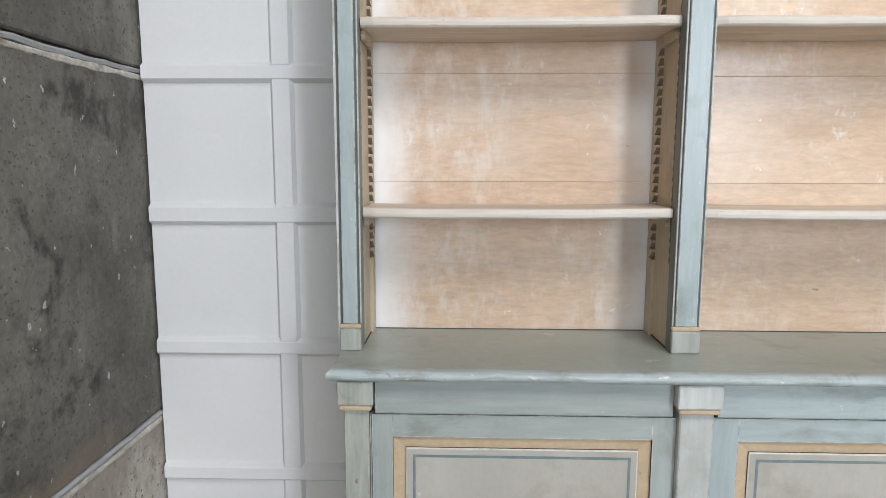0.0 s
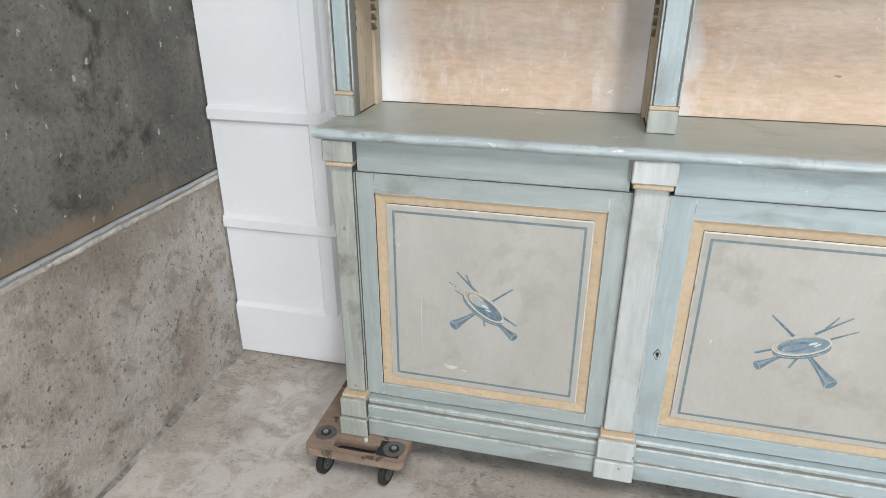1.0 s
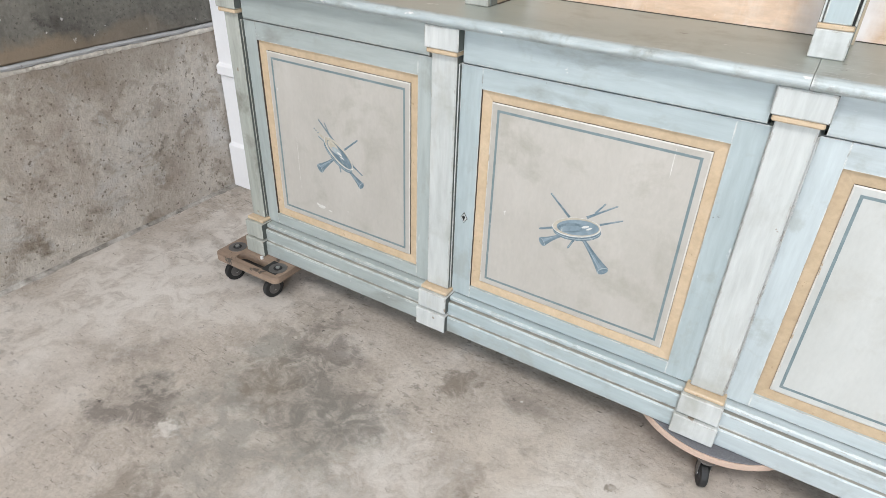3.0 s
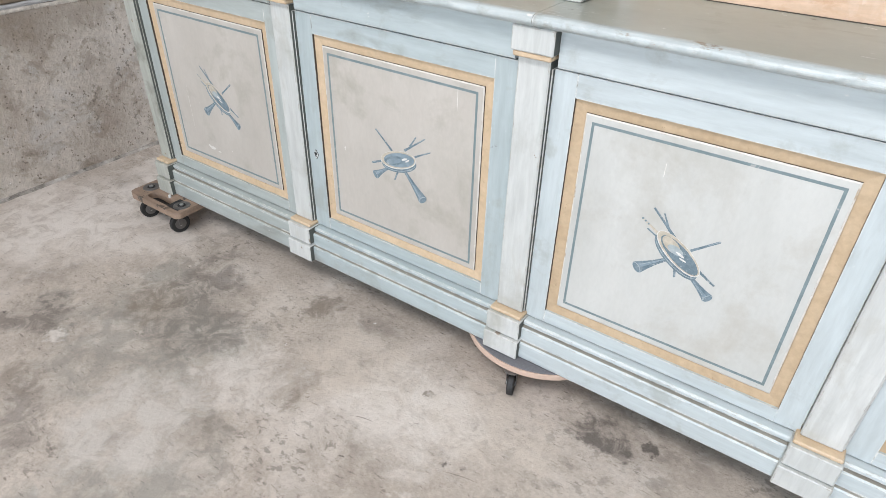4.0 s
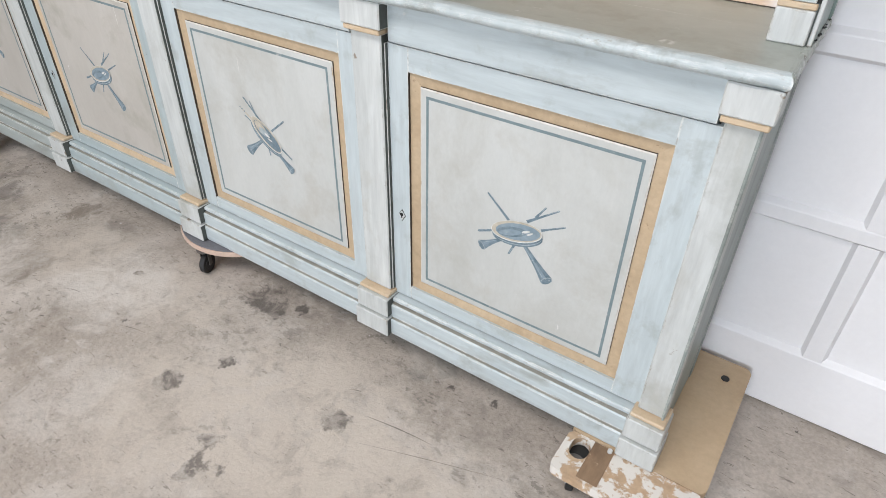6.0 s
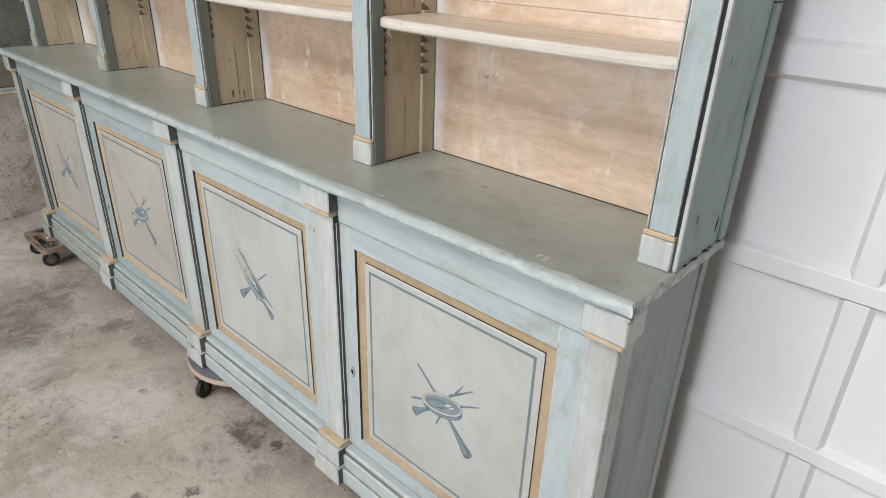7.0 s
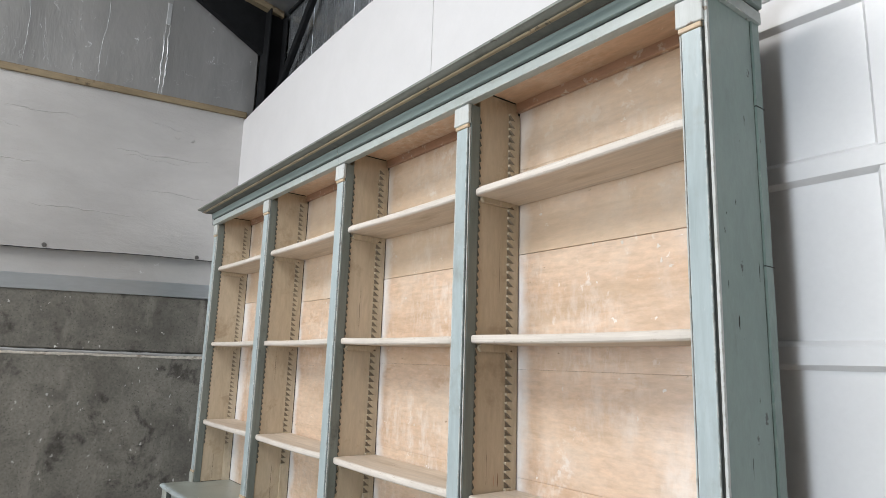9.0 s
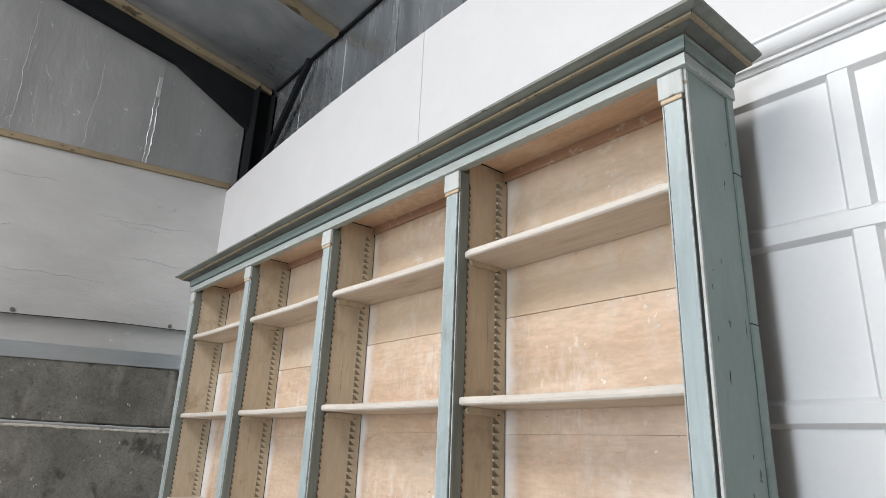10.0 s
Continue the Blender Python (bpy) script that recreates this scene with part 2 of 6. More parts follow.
CONCRETE_LOW = mat("stained_low_concrete", (0.35, 0.295, 0.245), (0.56, 0.515, 0.455), (1, 1, 1), 2.6, mix=1.3, rough=0.85, bump=0.7, bump_dist=0.010, dirt=(0.21, 0.175, 0.135), dirt_at=0.57, dirt_scale=5.0, dirt_soft=0.09, grain=0.16, grain_scale=60)
CONCRETE = mat("wall_concrete", (0.108, 0.102, 0.088), (0.222, 0.209, 0.18), (1, 1, 1), 2.4, mix=1.3, rough=0.85, bump=0.5, bump_dist=0.006, dirt=(0.055, 0.05, 0.043), dirt_at=0.56, dirt_scale=5.5, dirt_soft=0.1, grain=0.22, grain_scale=60)
MORTAR = mat("joint_sealant", (0.34, 0.34, 0.34), (0.42, 0.42, 0.42), (1, 0.3, 1), 12, rough=0.6, grain=0.15)
GRIT = mat("crumbled_mortar", (0.20, 0.18, 0.155), (0.46, 0.43, 0.39), (1, 1, 1), 14, mix=1.5, rough=0.9, bump=0.6, bump_dist=0.004, dirt=(0.07, 0.06, 0.05), dirt_at=0.55, dirt_scale=16, grain=0.25)
PALE_GRIT = mat("pale_mortar_lip", (0.44, 0.40, 0.35), (0.60, 0.56, 0.50), (1, 1, 1), 16, mix=1.4, rough=0.9, bump=0.5, bump_dist=0.003, dirt=(0.22, 0.18, 0.14), dirt_at=0.56, dirt_scale=14, grain=0.2)
GALV = mat("galvanised_strip", (0.46, 0.49, 0.51), (0.56, 0.58, 0.60), (1, 0.2, 1), 5, rough=0.38, metal=0.7, grain=0.05)
FOIL_PALE = mat("pale_insulation_board", (0.475, 0.46, 0.45), (0.61, 0.595, 0.582), (1, 0.5, 1.2), 1.6, mix=1.2, rough=0.36, metal=0.35, bump=0.7, bump_dist=0.012, grain=0.015, grain_scale=7)
# Pale streaks on foil are glints, painted through the wear colour.
FOIL = mat("foil_insulation", (0.36, 0.357, 0.352), (0.515, 0.508, 0.50), (1, 1, 0.35), 1.6, mix=1.2, rough=0.32, metal=0.6, bump=0.5, bump_dist=0.02, grain=0.03, grain_scale=3.2, wear=(0.70, 0.71, 0.72), wear_at=0.66, wear_scale=14, wear_stretch=(4, 4, 0.12), wear_soft=0.06)
FOIL_BRIGHT = mat("bright_foil", (0.52, 0.53, 0.54), (0.68, 0.69, 0.70), (1, 1, 0.5), 20, rough=0.35, metal=0.6)
FOIL_BACK = mat("streaked_back_foil", (0.26, 0.275, 0.29), (0.52, 0.535, 0.55), (1.5, 1, 0.15), 4, mix=1.3, rough=0.26, metal=0.75, bump=0.6, bump_dist=0.02, grain=0.05, grain_scale=6, wear=(0.80, 0.82, 0.84), wear_at=0.64, wear_scale=16, wear_stretch=(2.5, 1, 0.1), wear_soft=0.05)
FOIL_ROOF = mat("roof_foil", (0.25, 0.265, 0.275), (0.52, 0.535, 0.55), (1, 0.6, 1), 1.7, mix=1.3, rough=0.30, metal=0.7, bump=0.4, bump_dist=0.02, grain=0.04, grain_scale=3, wear=(0.7, 0.72, 0.73), wear_at=0.70, wear_scale=9, wear_stretch=(1, 0.4, 1), wear_soft=0.03)
TIMBER = mat("rough_timber", (0.18, 0.135, 0.08), (0.27, 0.21, 0.13), (0.6, 0.2, 1.2), 12, rough=0.8, wear=(0.08, 0.055, 0.03), wear_at=0.66, wear_scale=14, grain=0.16)
STEEL = mat("dark_steel", (0.007, 0.0075, 0.008), (0.014, 0.0145, 0.016), rough=0.85, wear=(0.04, 0.034, 0.03), wear_at=0.72)
DOLLY_WOOD = mat("grimy_dolly_wood", (0.215, 0.15, 0.108), (0.31, 0.225, 0.165), (0.3, 1, 1), 9, mix=1.4, rough=0.7, wear=(0.07, 0.06, 0.05), wear_at=0.60, wear_scale=18, grain=0.2)
DOLLY_BOARD = mat("fibreboard", (0.47, 0.34, 0.21), (0.53, 0.40, 0.26), rough=0.6, grain=0.06, wear=(0.62, 0.52, 0.4), wear_at=0.7, wear_scale=10)
SPLATTER = mat("paint_splattered_board", (0.42, 0.28, 0.17), (0.52, 0.38, 0.25), scale=9, rough=0.7, wear=(0.70, 0.66, 0.60), wear_at=0.48, wear_scale=24, grain=0.15)
PINK_EDGE = mat("plywood_edge", (0.50, 0.36, 0.28), (0.60, 0.45, 0.36), (1, 1, 6), 10, rough=0.7)
STAIN_WOOD = mat("brown_stained_wood", (0.19, 0.115, 0.065), (0.32, 0.21, 0.125), (1, 0.4, 1), 18, mix=1.4, rough=0.5, wear=(0.50, 0.37, 0.24), wear_at=0.66, wear_scale=22)
FELT = mat("grey_felt", (0.13, 0.13, 0.14), (0.18, 0.18, 0.19), rough=0.95, bump=0.4, grain=0.2, grain_scale=200)
RUBBER = mat("black_rubber", (0.010, 0.010, 0.010), (0.022, 0.022, 0.022), rough=0.6, wear=(0.12, 0.12, 0.115), wear_at=0.74)
METAL = mat("worn_zinc", (0.35, 0.35, 0.34), (0.5, 0.5, 0.49), rough=0.4, metal=0.8)
DARK_METAL = mat("dark_caster_plate", (0.12, 0.115, 0.11), (0.2, 0.19, 0.18), rough=0.5, metal=0.6)
HUB = mat("white_wheel_hub", (0.6, 0.6, 0.58), (0.7, 0.7, 0.68), rough=0.5)


STEEL.node_tree.nodes["Principled BSDF"].inputs["Specular IOR Level"].default_value = 0.12


def washed(name, source, amount, reach):
    """The same boards with old whitewash left along their two ends."""
    m = source.copy()
    m.name = name
    n, l = m.node_tree.nodes, m.node_tree.links
    bsdf = n["Principled BSDF"]
    col = bsdf.inputs["Base Color"].links[0].from_socket
    co = n.new("ShaderNodeTexCoord")
    sep = n.new("ShaderNodeSeparateXYZ")
    l.new(co.outputs["Generated"], sep.inputs[0])
    far = n.new("ShaderNodeMath")
    far.operation = "SUBTRACT"
    l.new(sep.outputs[0], far.inputs[0])
    far.inputs[1].default_value = 0.5
    ab = n.new("ShaderNodeMath")
    ab.operation = "ABSOLUTE"
    l.new(far.outputs[0], ab.inputs[0])
    wob = n.new("ShaderNodeTexNoise")
    wob.inputs["Scale"].default_value, wob.inputs["Detail"].default_value = 7.0, 6.0
    l.new(co.outputs["Object"], wob.inputs["Vector"])
    add = n.new("ShaderNodeMath")
    add.operation = "MULTIPLY_ADD"
    l.new(wob.outputs["Fac"], add.inputs[0])
    add.inputs[1].default_value = 0.16
    l.new(ab.outputs[0], add.inputs[2])
    f = n.new("ShaderNodeMapRange")
    f.inputs["From Min"].default_value, f.inputs["From Max"].default_value, f.inputs["To Max"].default_value = 0.58 - reach, 0.565, amount
    l.new(add.outputs[0], f.inputs["Value"])
    x = n.new("ShaderNodeMix")
    x.data_type = "RGBA"
    l.new(f.outputs[0], x.inputs["Factor"])
    l.new(col, x.inputs["A"])
    x.inputs["B"].default_value = (0.87, 0.85, 0.84, 1)
    l.new(x.outputs["Result"], bsdf.inputs["Base Color"])
    return m


def brushed(m, scale, stretch, lo, hi, amount, colour, patchy=0):
    """Adds a thin brushed or swirled layer of another colour."""
    n, l = m.node_tree.nodes, m.node_tree.links
    bsdf = n["Principled BSDF"]
    col = bsdf.inputs["Base Color"].links[0].from_socket
    co = n.new("ShaderNodeTexCoord")
    mp = n.new("ShaderNodeMapping")
    mp.inputs["Scale"].default_value, mp.inputs["Rotation"].default_value = stretch, (0, 0, 0.5 if stretch[2] == 1 else 0)
    l.new(co.outputs["Object"], mp.inputs["Vector"])
    t = n.new("ShaderNodeTexNoise")
    t.inputs["Scale"].default_value, t.inputs["Detail"].default_value, t.inputs["Roughness"].default_value = scale, 12.0, 0.68
    t.inputs["Distortion"].default_value = 0.55 if stretch == (1, 1, 1) else 0.2
    l.new(mp.outputs[0], t.inputs["Vector"])
    f = n.new("ShaderNodeMapRange")
    f.inputs["From Min"].default_value, f.inputs["From Max"].default_value, f.inputs["To Max"].default_value = lo, hi, amount
    l.new(t.outputs["Fac"], f.inputs["Value"])
    if patchy:
        p = n.new("ShaderNodeTexNoise")
        p.inputs["Scale"].default_value, p.inputs["Detail"].default_value = patchy, 5.0
        l.new(co.outputs["Object"], p.inputs["Vector"])
        g = n.new("ShaderNodeMapRange")
        g.inputs["From Min"].default_value, g.inputs["From Max"].default_value = 0.48, 0.62
        l.new(p.outputs["Fac"], g.inputs["Value"])
        k = n.new("ShaderNodeMath")
        k.operation = "MULTIPLY"
        l.new(f.outputs[0], k.inputs[0])
        l.new(g.outputs[0], k.inputs[1])
        f = k
    x = n.new("ShaderNodeMix")
    x.data_type = "RGBA"
    l.new(f.outputs[0], x.inputs["Factor"])
    l.new(col, x.inputs["A"])
    x.inputs["B"].default_value = (*colour, 1)
    l.new(x.outputs["Result"], bsdf.inputs["Base Color"])
    return m


def speckled(m, scale, size, share, colour, amount=1.0, stretch=(1, 1, 1), ragged=0.35):
    """Adds scattered ragged spots: chips, pits, drops of paint, glints on foil."""
    n, l = m.node_tree.nodes, m.node_tree.links
    bsdf = n["Principled BSDF"]
    col = bsdf.inputs["Base Color"].links[0].from_socket
    co = n.new("ShaderNodeTexCoord")
    wob = n.new("ShaderNodeTexNoise")
    wob.inputs["Scale"].default_value, wob.inputs["Detail"].default_value = scale * 3.0, 4.0
    l.new(co.outputs["Object"], wob.inputs["Vector"])
    warp = n.new("ShaderNodeVectorMath")
    warp.operation = "MULTIPLY_ADD"
    l.new(wob.outputs["Color"], warp.inputs[0])
    warp.inputs[1].default_value = (ragged / scale,) * 3
    l.new(co.outputs["Object"], warp.inputs[2])
    mp = n.new("ShaderNodeMapping")
    mp.inputs["Scale"].default_value = stretch
    l.new(warp.outputs[0], mp.inputs["Vector"])
    v = n.new("ShaderNodeTexVoronoi")
    v.inputs["Scale"].default_value = scale
    l.new(mp.outputs[0], v.inputs["Vector"])
    sep = n.new("ShaderNodeSeparateColor")
    l.new(v.outputs["Color"], sep.inputs[0])
    # each cell its own spot size; most have none
    r = n.new("ShaderNodeMapRange")
    r.inputs["From Min"].default_value, r.inputs["From Max"].default_value, r.inputs["To Max"].default_value = 1 - share, 1.0, size
    l.new(sep.outputs[0], r.inputs["Value"])
    d = n.new("ShaderNodeMath")
    d.operation = "SUBTRACT"
    l.new(r.outputs[0], d.inputs[0])
    l.new(v.outputs["Distance"], d.inputs[1])
    f = n.new("ShaderNodeMapRange")
    f.inputs["From Min"].default_value, f.inputs["From Max"].default_value, f.inputs["To Max"].default_value = 0.0, 0.06, amount
    l.new(d.outputs[0], f.inputs["Value"])
    x = n.new("ShaderNodeMix")
    x.data_type = "RGBA"
    l.new(f.outputs[0], x.inputs["Factor"])
    l.new(col, x.inputs["A"])
    x.inputs["B"].default_value = (*colour, 1)
    l.new(x.outputs["Result"], bsdf.inputs["Base Color"])
    return m


def rubbed(m, radius, colour, amount, scale=30.0, lo=0.45, hi=0.6):
    """Paint rubbed off in broken runs along the edges of the wood."""
    n, l = m.node_tree.nodes, m.node_tree.links
    bsdf = n["Principled BSDF"]
    col = bsdf.inputs["Base Color"].links[0].from_socket
    bev = n.new("ShaderNodeBevel")
    bev.samples = 4
    bev.inputs["Radius"].default_value = radius
    geo = n.new("ShaderNodeNewGeometry")
    dot = n.new("ShaderNodeVectorMath")
    dot.operation = "DOT_PRODUCT"
    l.new(bev.outputs[0], dot.inputs[0])
    l.new(geo.outputs["Normal"], dot.inputs[1])
    e = n.new("ShaderNodeMapRange")
    e.inputs["From Min"].default_value, e.inputs["From Max"].default_value = 0.995, 0.94
    l.new(dot.outputs["Value"], e.inputs["Value"])
    co = n.new("ShaderNodeTexCoord")
    t = n.new("ShaderNodeTexNoise")
    t.inputs["Scale"].default_value, t.inputs["Detail"].default_value, t.inputs["Roughness"].default_value = scale, 8.0, 0.65
    l.new(co.outputs["Object"], t.inputs["Vector"])
    f = n.new("ShaderNodeMapRange")
    f.inputs["From Min"].default_value, f.inputs["From Max"].default_value, f.inputs["To Max"].default_value = lo, hi, amount
    l.new(t.outputs["Fac"], f.inputs["Value"])
    both = n.new("ShaderNodeMath")
    both.operation = "MULTIPLY"
    l.new(e.outputs[0], both.inputs[0])
    l.new(f.outputs[0], both.inputs[1])
    x = n.new("ShaderNodeMix")
    x.data_type = "RGBA"
    l.new(both.outputs[0], x.inputs["Factor"])
    l.new(col, x.inputs["A"])
    x.inputs["B"].default_value = (*colour, 1)
    l.new(x.outputs["Result"], bsdf.inputs["Base Color"])
    return m


brushed(WOOD, 3.0, (1, 1, 1), 0.50, 0.68, 0.4, (0.76, 0.66, 0.55))
brushed(WOOD, 5, (0.22, 1, 1.3), 0.50, 0.70, 0.5, (0.43, 0.29, 0.17))
brushed(WOOD, 30, (0.06, 1, 1), 0.58, 0.70, 0.25, (0.38, 0.25, 0.145))
brushed(WOOD, 30, (1, 1, 0.45), 0.46, 0.66, 0.5, (0.83, 0.78, 0.73), 2.6)
brushed(WOOD, 30, (0.9, 1, 0.6), 0.60, 0.66, 0.5, (0.86, 0.83, 0.79), 4.5)
brushed(WOOD, 14, (0.5, 1, 1), 0.52, 0.60, 0.6, (0.50, 0.30, 0.17), 3.3)
speckled(WOOD, 30, 0.26, 0.05, (0.86, 0.83, 0.79), 0.7, (0.8, 1, 1.6), 1.2)
speckled(WOOD, 34, 0.18, 0.10, (0.25, 0.16, 0.09), 0.7, (0.5, 1, 1), 0.5)
brushed(PAINT_TOP, 6, (0.7, 1, 1), 0.50, 0.66, 0.5, (0.42, 0.455, 0.425), 2.4)
brushed(PAINT_TOP, 22, (0.4, 1, 1), 0.58, 0.66, 0.5, (0.20, 0.195, 0.16), 2.8)
speckled(PAINT_TOP, 20, 0.16, 0.10, (0.60, 0.62, 0.60), 0.8, (0.3, 1.4, 1), 1.4)
brushed(PAINT_TOP, 5, (0.7, 1, 1), 0.54, 0.68, 0.35, (0.20, 0.20, 0.163), 2.2)
brushed(PAINT_TOP, 40, (0.12, 1, 1), 0.64, 0.67, 0.7, (0.58, 0.59, 0.56), 2.6)
brushed(PANEL, 18, (1, 1, 0.15), 0.52, 0.75, 0.14, (0.66, 0.64, 0.60))
brushed(PANEL_DIRTY, 18, (1, 1, 0.15), 0.52, 0.75, 0.12, (0.62, 0.60, 0.55))
for m in (PANEL, PANEL_DIRTY):
    brushed(m, 4, (1, 1, 0.8), 0.50, 0.70, 0.55, (0.36, 0.345, 0.298))
    speckled(m, 26, 0.10, 0.08, (0.24, 0.20, 0.155), 0.8, (1, 1, 0.7), 0.8)
    speckled(m, 30, 0.14, 0.06, (0.70, 0.69, 0.66), 0.7, (1, 1, 0.6), 1.0)
# concrete: pits, worn patches and drops of white paint
brushed(CONCRETE_LOW, 9, (1, 1, 1), 0.52, 0.60, 0.5, (0.23, 0.185, 0.14))
brushed(CONCRETE_LOW, 4, (1, 1, 1), 0.53, 0.62, 0.5, (0.56, 0.55, 0.53))
speckled(CONCRETE_LOW, 80, 0.40, 0.28, (0.15, 0.12, 0.09), 0.8, (1, 1, 0.9), 1.0)
speckled(CONCRETE_LOW, 34, 0.26, 0.12, (0.13, 0.105, 0.08), 0.8, (1, 1, 0.8), 1.4)
brushed(CONCRETE_LOW, 38, (1, 1, 0.8), 0.585, 0.63, 0.75, (0.12, 0.10, 0.08), 1.6)
speckled(CONCRETE_LOW, 20, 0.2, 0.08, (0.75, 0.73, 0.70), 0.9, (1, 1, 1), 0.8)
brushed(CONCRETE, 6, (1, 1, 1), 0.50, 0.66, 0.45, (0.07, 0.062, 0.052))
brushed(CONCRETE, 5, (1, 1, 0.4), 0.56, 0.66, 0.45, (0.30, 0.28, 0.245))
speckled(CONCRETE, 75, 0.40, 0.32, (0.055, 0.05, 0.042), 0.6, (1, 0.8, 0.9), 1.0)
speckled(CONCRETE, 110, 0.40, 0.30, (0.05, 0.045, 0.038), 0.65, (1, 1, 0.9), 1.0)
speckled(CONCRETE, 18, 0.26, 0.12, (0.05, 0.045, 0.037), 0.75, (1, 1, 0.6), 0.9)
speckled(CONCRETE, 22, 0.17, 0.16, (0.68, 0.67, 0.64), 0.95, (1, 1, 0.8), 1.2)
speckled(CONCRETE, 34, 0.24, 0.12, (0.55, 0.54, 0.51), 0.8, (1, 1, 0.6), 1.0)


def tide_mark(m, low, high, colour, amount, scale, near=None):
    """A ragged water stain between two heights, fading out along y where asked."""
    n, l = m.node_tree.nodes, m.node_tree.links
    bsdf = n["Principled BSDF"]
    col = bsdf.inputs["Base Color"].links[0].from_socket
    co = n.new("ShaderNodeTexCoord")
    sep = n.new("ShaderNodeSeparateXYZ")
    l.new(co.outputs["Object"], sep.inputs[0])
    t = n.new("ShaderNodeTexNoise")
    t.inputs["Scale"].default_value, t.inputs["Detail"].default_value, t.inputs["Roughness"].default_value = scale, 10.0, 0.62
    l.new(co.outputs["Object"], t.inputs["Vector"])
    z = n.new("ShaderNodeMath")
    z.operation = "MULTIPLY_ADD"
    l.new(t.outputs["Fac"], z.inputs[0])
    z.inputs[1].default_value = 2.2 * (high - low)
    l.new(sep.outputs["Z"], z.inputs[2])
    f = n.new("ShaderNodeMapRange")
    base = low + 1.1 * (high - low)
    f.inputs["From Min"].default_value, f.inputs["From Max"].default_value, f.inputs["To Max"].default_value = base + (high - low), base + 0.55 * (high - low), amount
    l.new(z.outputs[0], f.inputs["Value"])
    fac = f.outputs[0]
    if near:
        g = n.new("ShaderNodeMapRange")
        g.inputs["From Min"].default_value, g.inputs["From Max"].default_value = near
        l.new(sep.outputs["Y"], g.inputs["Value"])
        k = n.new("ShaderNodeMath")
        k.operation = "MULTIPLY"
        l.new(fac, k.inputs[0])
        l.new(g.outputs[0], k.inputs[1])
        fac = k.outputs[0]
    x = n.new("ShaderNodeMix")
    x.data_type = "RGBA"
    l.new(fac, x.inputs["Factor"])
    l.new(col, x.inputs["A"])
    x.inputs["B"].default_value = (*colour, 1)
    l.new(x.outputs["Result"], bsdf.inputs["Base Color"])


# brown water stain that sits on the lower joint
tide_mark(CONCRETE_LOW, 1.05, 0.56, (0.24, 0.195, 0.15), 0.55, 4.0)
tide_mark(CONCRETE, 0.765, 0.850, (0.27, 0.205, 0.14), 0.8, 5.0, (1.75, 1.1))
# chips, dents and rubbed edges of the painted furniture
for m in (PAINT_H, PAINT_V, PAINT_H_DULL, PAINT_V_DULL, PAINT_H_PALE, PAINT_V_PALE):
    brushed(m, 12, (0.6, 1, 0.6), 0.56, 0.66, 0.4, (0.28, 0.285, 0.25))
    speckled(m, 20, 0.13, 0.11, (0.16, 0.14, 0.115), 0.9, (1, 1, 1), 0.9)
    speckled(m, 30, 0.18, 0.07, (0.66, 0.65, 0.61), 0.7, (1, 1, 1), 1.2)
    rubbed(m, 0.004, (0.72, 0.71, 0.66), 0.9, 24, 0.44, 0.54)
    rubbed(m, 0.0032, (0.20, 0.165, 0.12), 0.75, 33, 0.54, 0.60)
for m in (PAINT_PALE, PAINT_DULL):
    speckled(m, 24, 0.26, 0.12, (0.24, 0.19, 0.14), 0.9, (1, 1, 0.8), 0.7)
    rubbed(m, 0.004, (0.23, 0.19, 0.14), 0.8, 30, 0.50, 0.60)
    rubbed(m, 0.003, (0.68, 0.66, 0.60), 0.7, 22, 0.52, 0.62)
brushed(PAINT_PALE, 10, (1, 1, 0.4), 0.55, 0.66, 0.4, (0.40, 0.385, 0.335))
rubbed(DUST, 0.004, (0.66, 0.65, 0.60), 0.8, 24, 0.42, 0.56)
PAINT_NOSE_PEELED = PAINT_NOSE.copy()
PAINT_NOSE_PEELED.name = "peeled_counter_edge"
brushed(PAINT_NOSE_PEELED, 30, (0.5, 1, 1), 0.48, 0.53, 0.9, (0.68, 0.71, 0.72), 2.6)
brushed(PAINT_NOSE_PEELED, 40, (0.5, 1, 1), 0.56, 0.60, 0.9, (0.24, 0.20, 0.15), 4.0)
brushed(PAINT_NOSE, 34, (0.4, 1, 1), 0.55, 0.62, 0.7, (0.24, 0.22, 0.18), 3.0)
rubbed(PAINT_NOSE_PEELED, 0.006, (0.70, 0.70, 0.67), 0.9, 26, 0.44, 0.54)
rubbed(PAINT_NOSE_PEELED, 0.006, (0.20, 0.165, 0.125), 0.8, 40, 0.55, 0.60)
rubbed(PAINT_NOSE, 0.006, (0.66, 0.66, 0.62), 0.6, 26, 0.48, 0.6)
speckled(PAINT_NOSE, 26, 0.3, 0.14, (0.24, 0.19, 0.14), 0.9, (0.6, 1, 1), 0.7)
speckled(PAINT_TOP, 14, 0.2, 0.10, (0.55, 0.57, 0.55), 0.8, (0.5, 1, 1), 0.8)
speckled(PAINT_TOP, 26, 0.2, 0.10, (0.13, 0.12, 0.10), 0.8, (0.7, 1, 1), 0.6)
rubbed(PAINT_FLANK, 0.004, (0.55, 0.55, 0.50), 0.6, 26, 0.48, 0.6)
speckled(PAINT_FLANK, 20, 0.2, 0.12, (0.12, 0.11, 0.09), 0.85, (1, 1, 0.4), 0.7)
rubbed(PAINT_SIDE, 0.004, (0.42, 0.44, 0.39), 0.6, 26, 0.48, 0.6)
rubbed(GILT_BROWN, 0.003, (0.20, 0.14, 0.085), 0.75, 26, 0.50, 0.60)
rubbed(GILT, 0.003, (0.66, 0.60, 0.50), 0.6, 30, 0.50, 0.60)
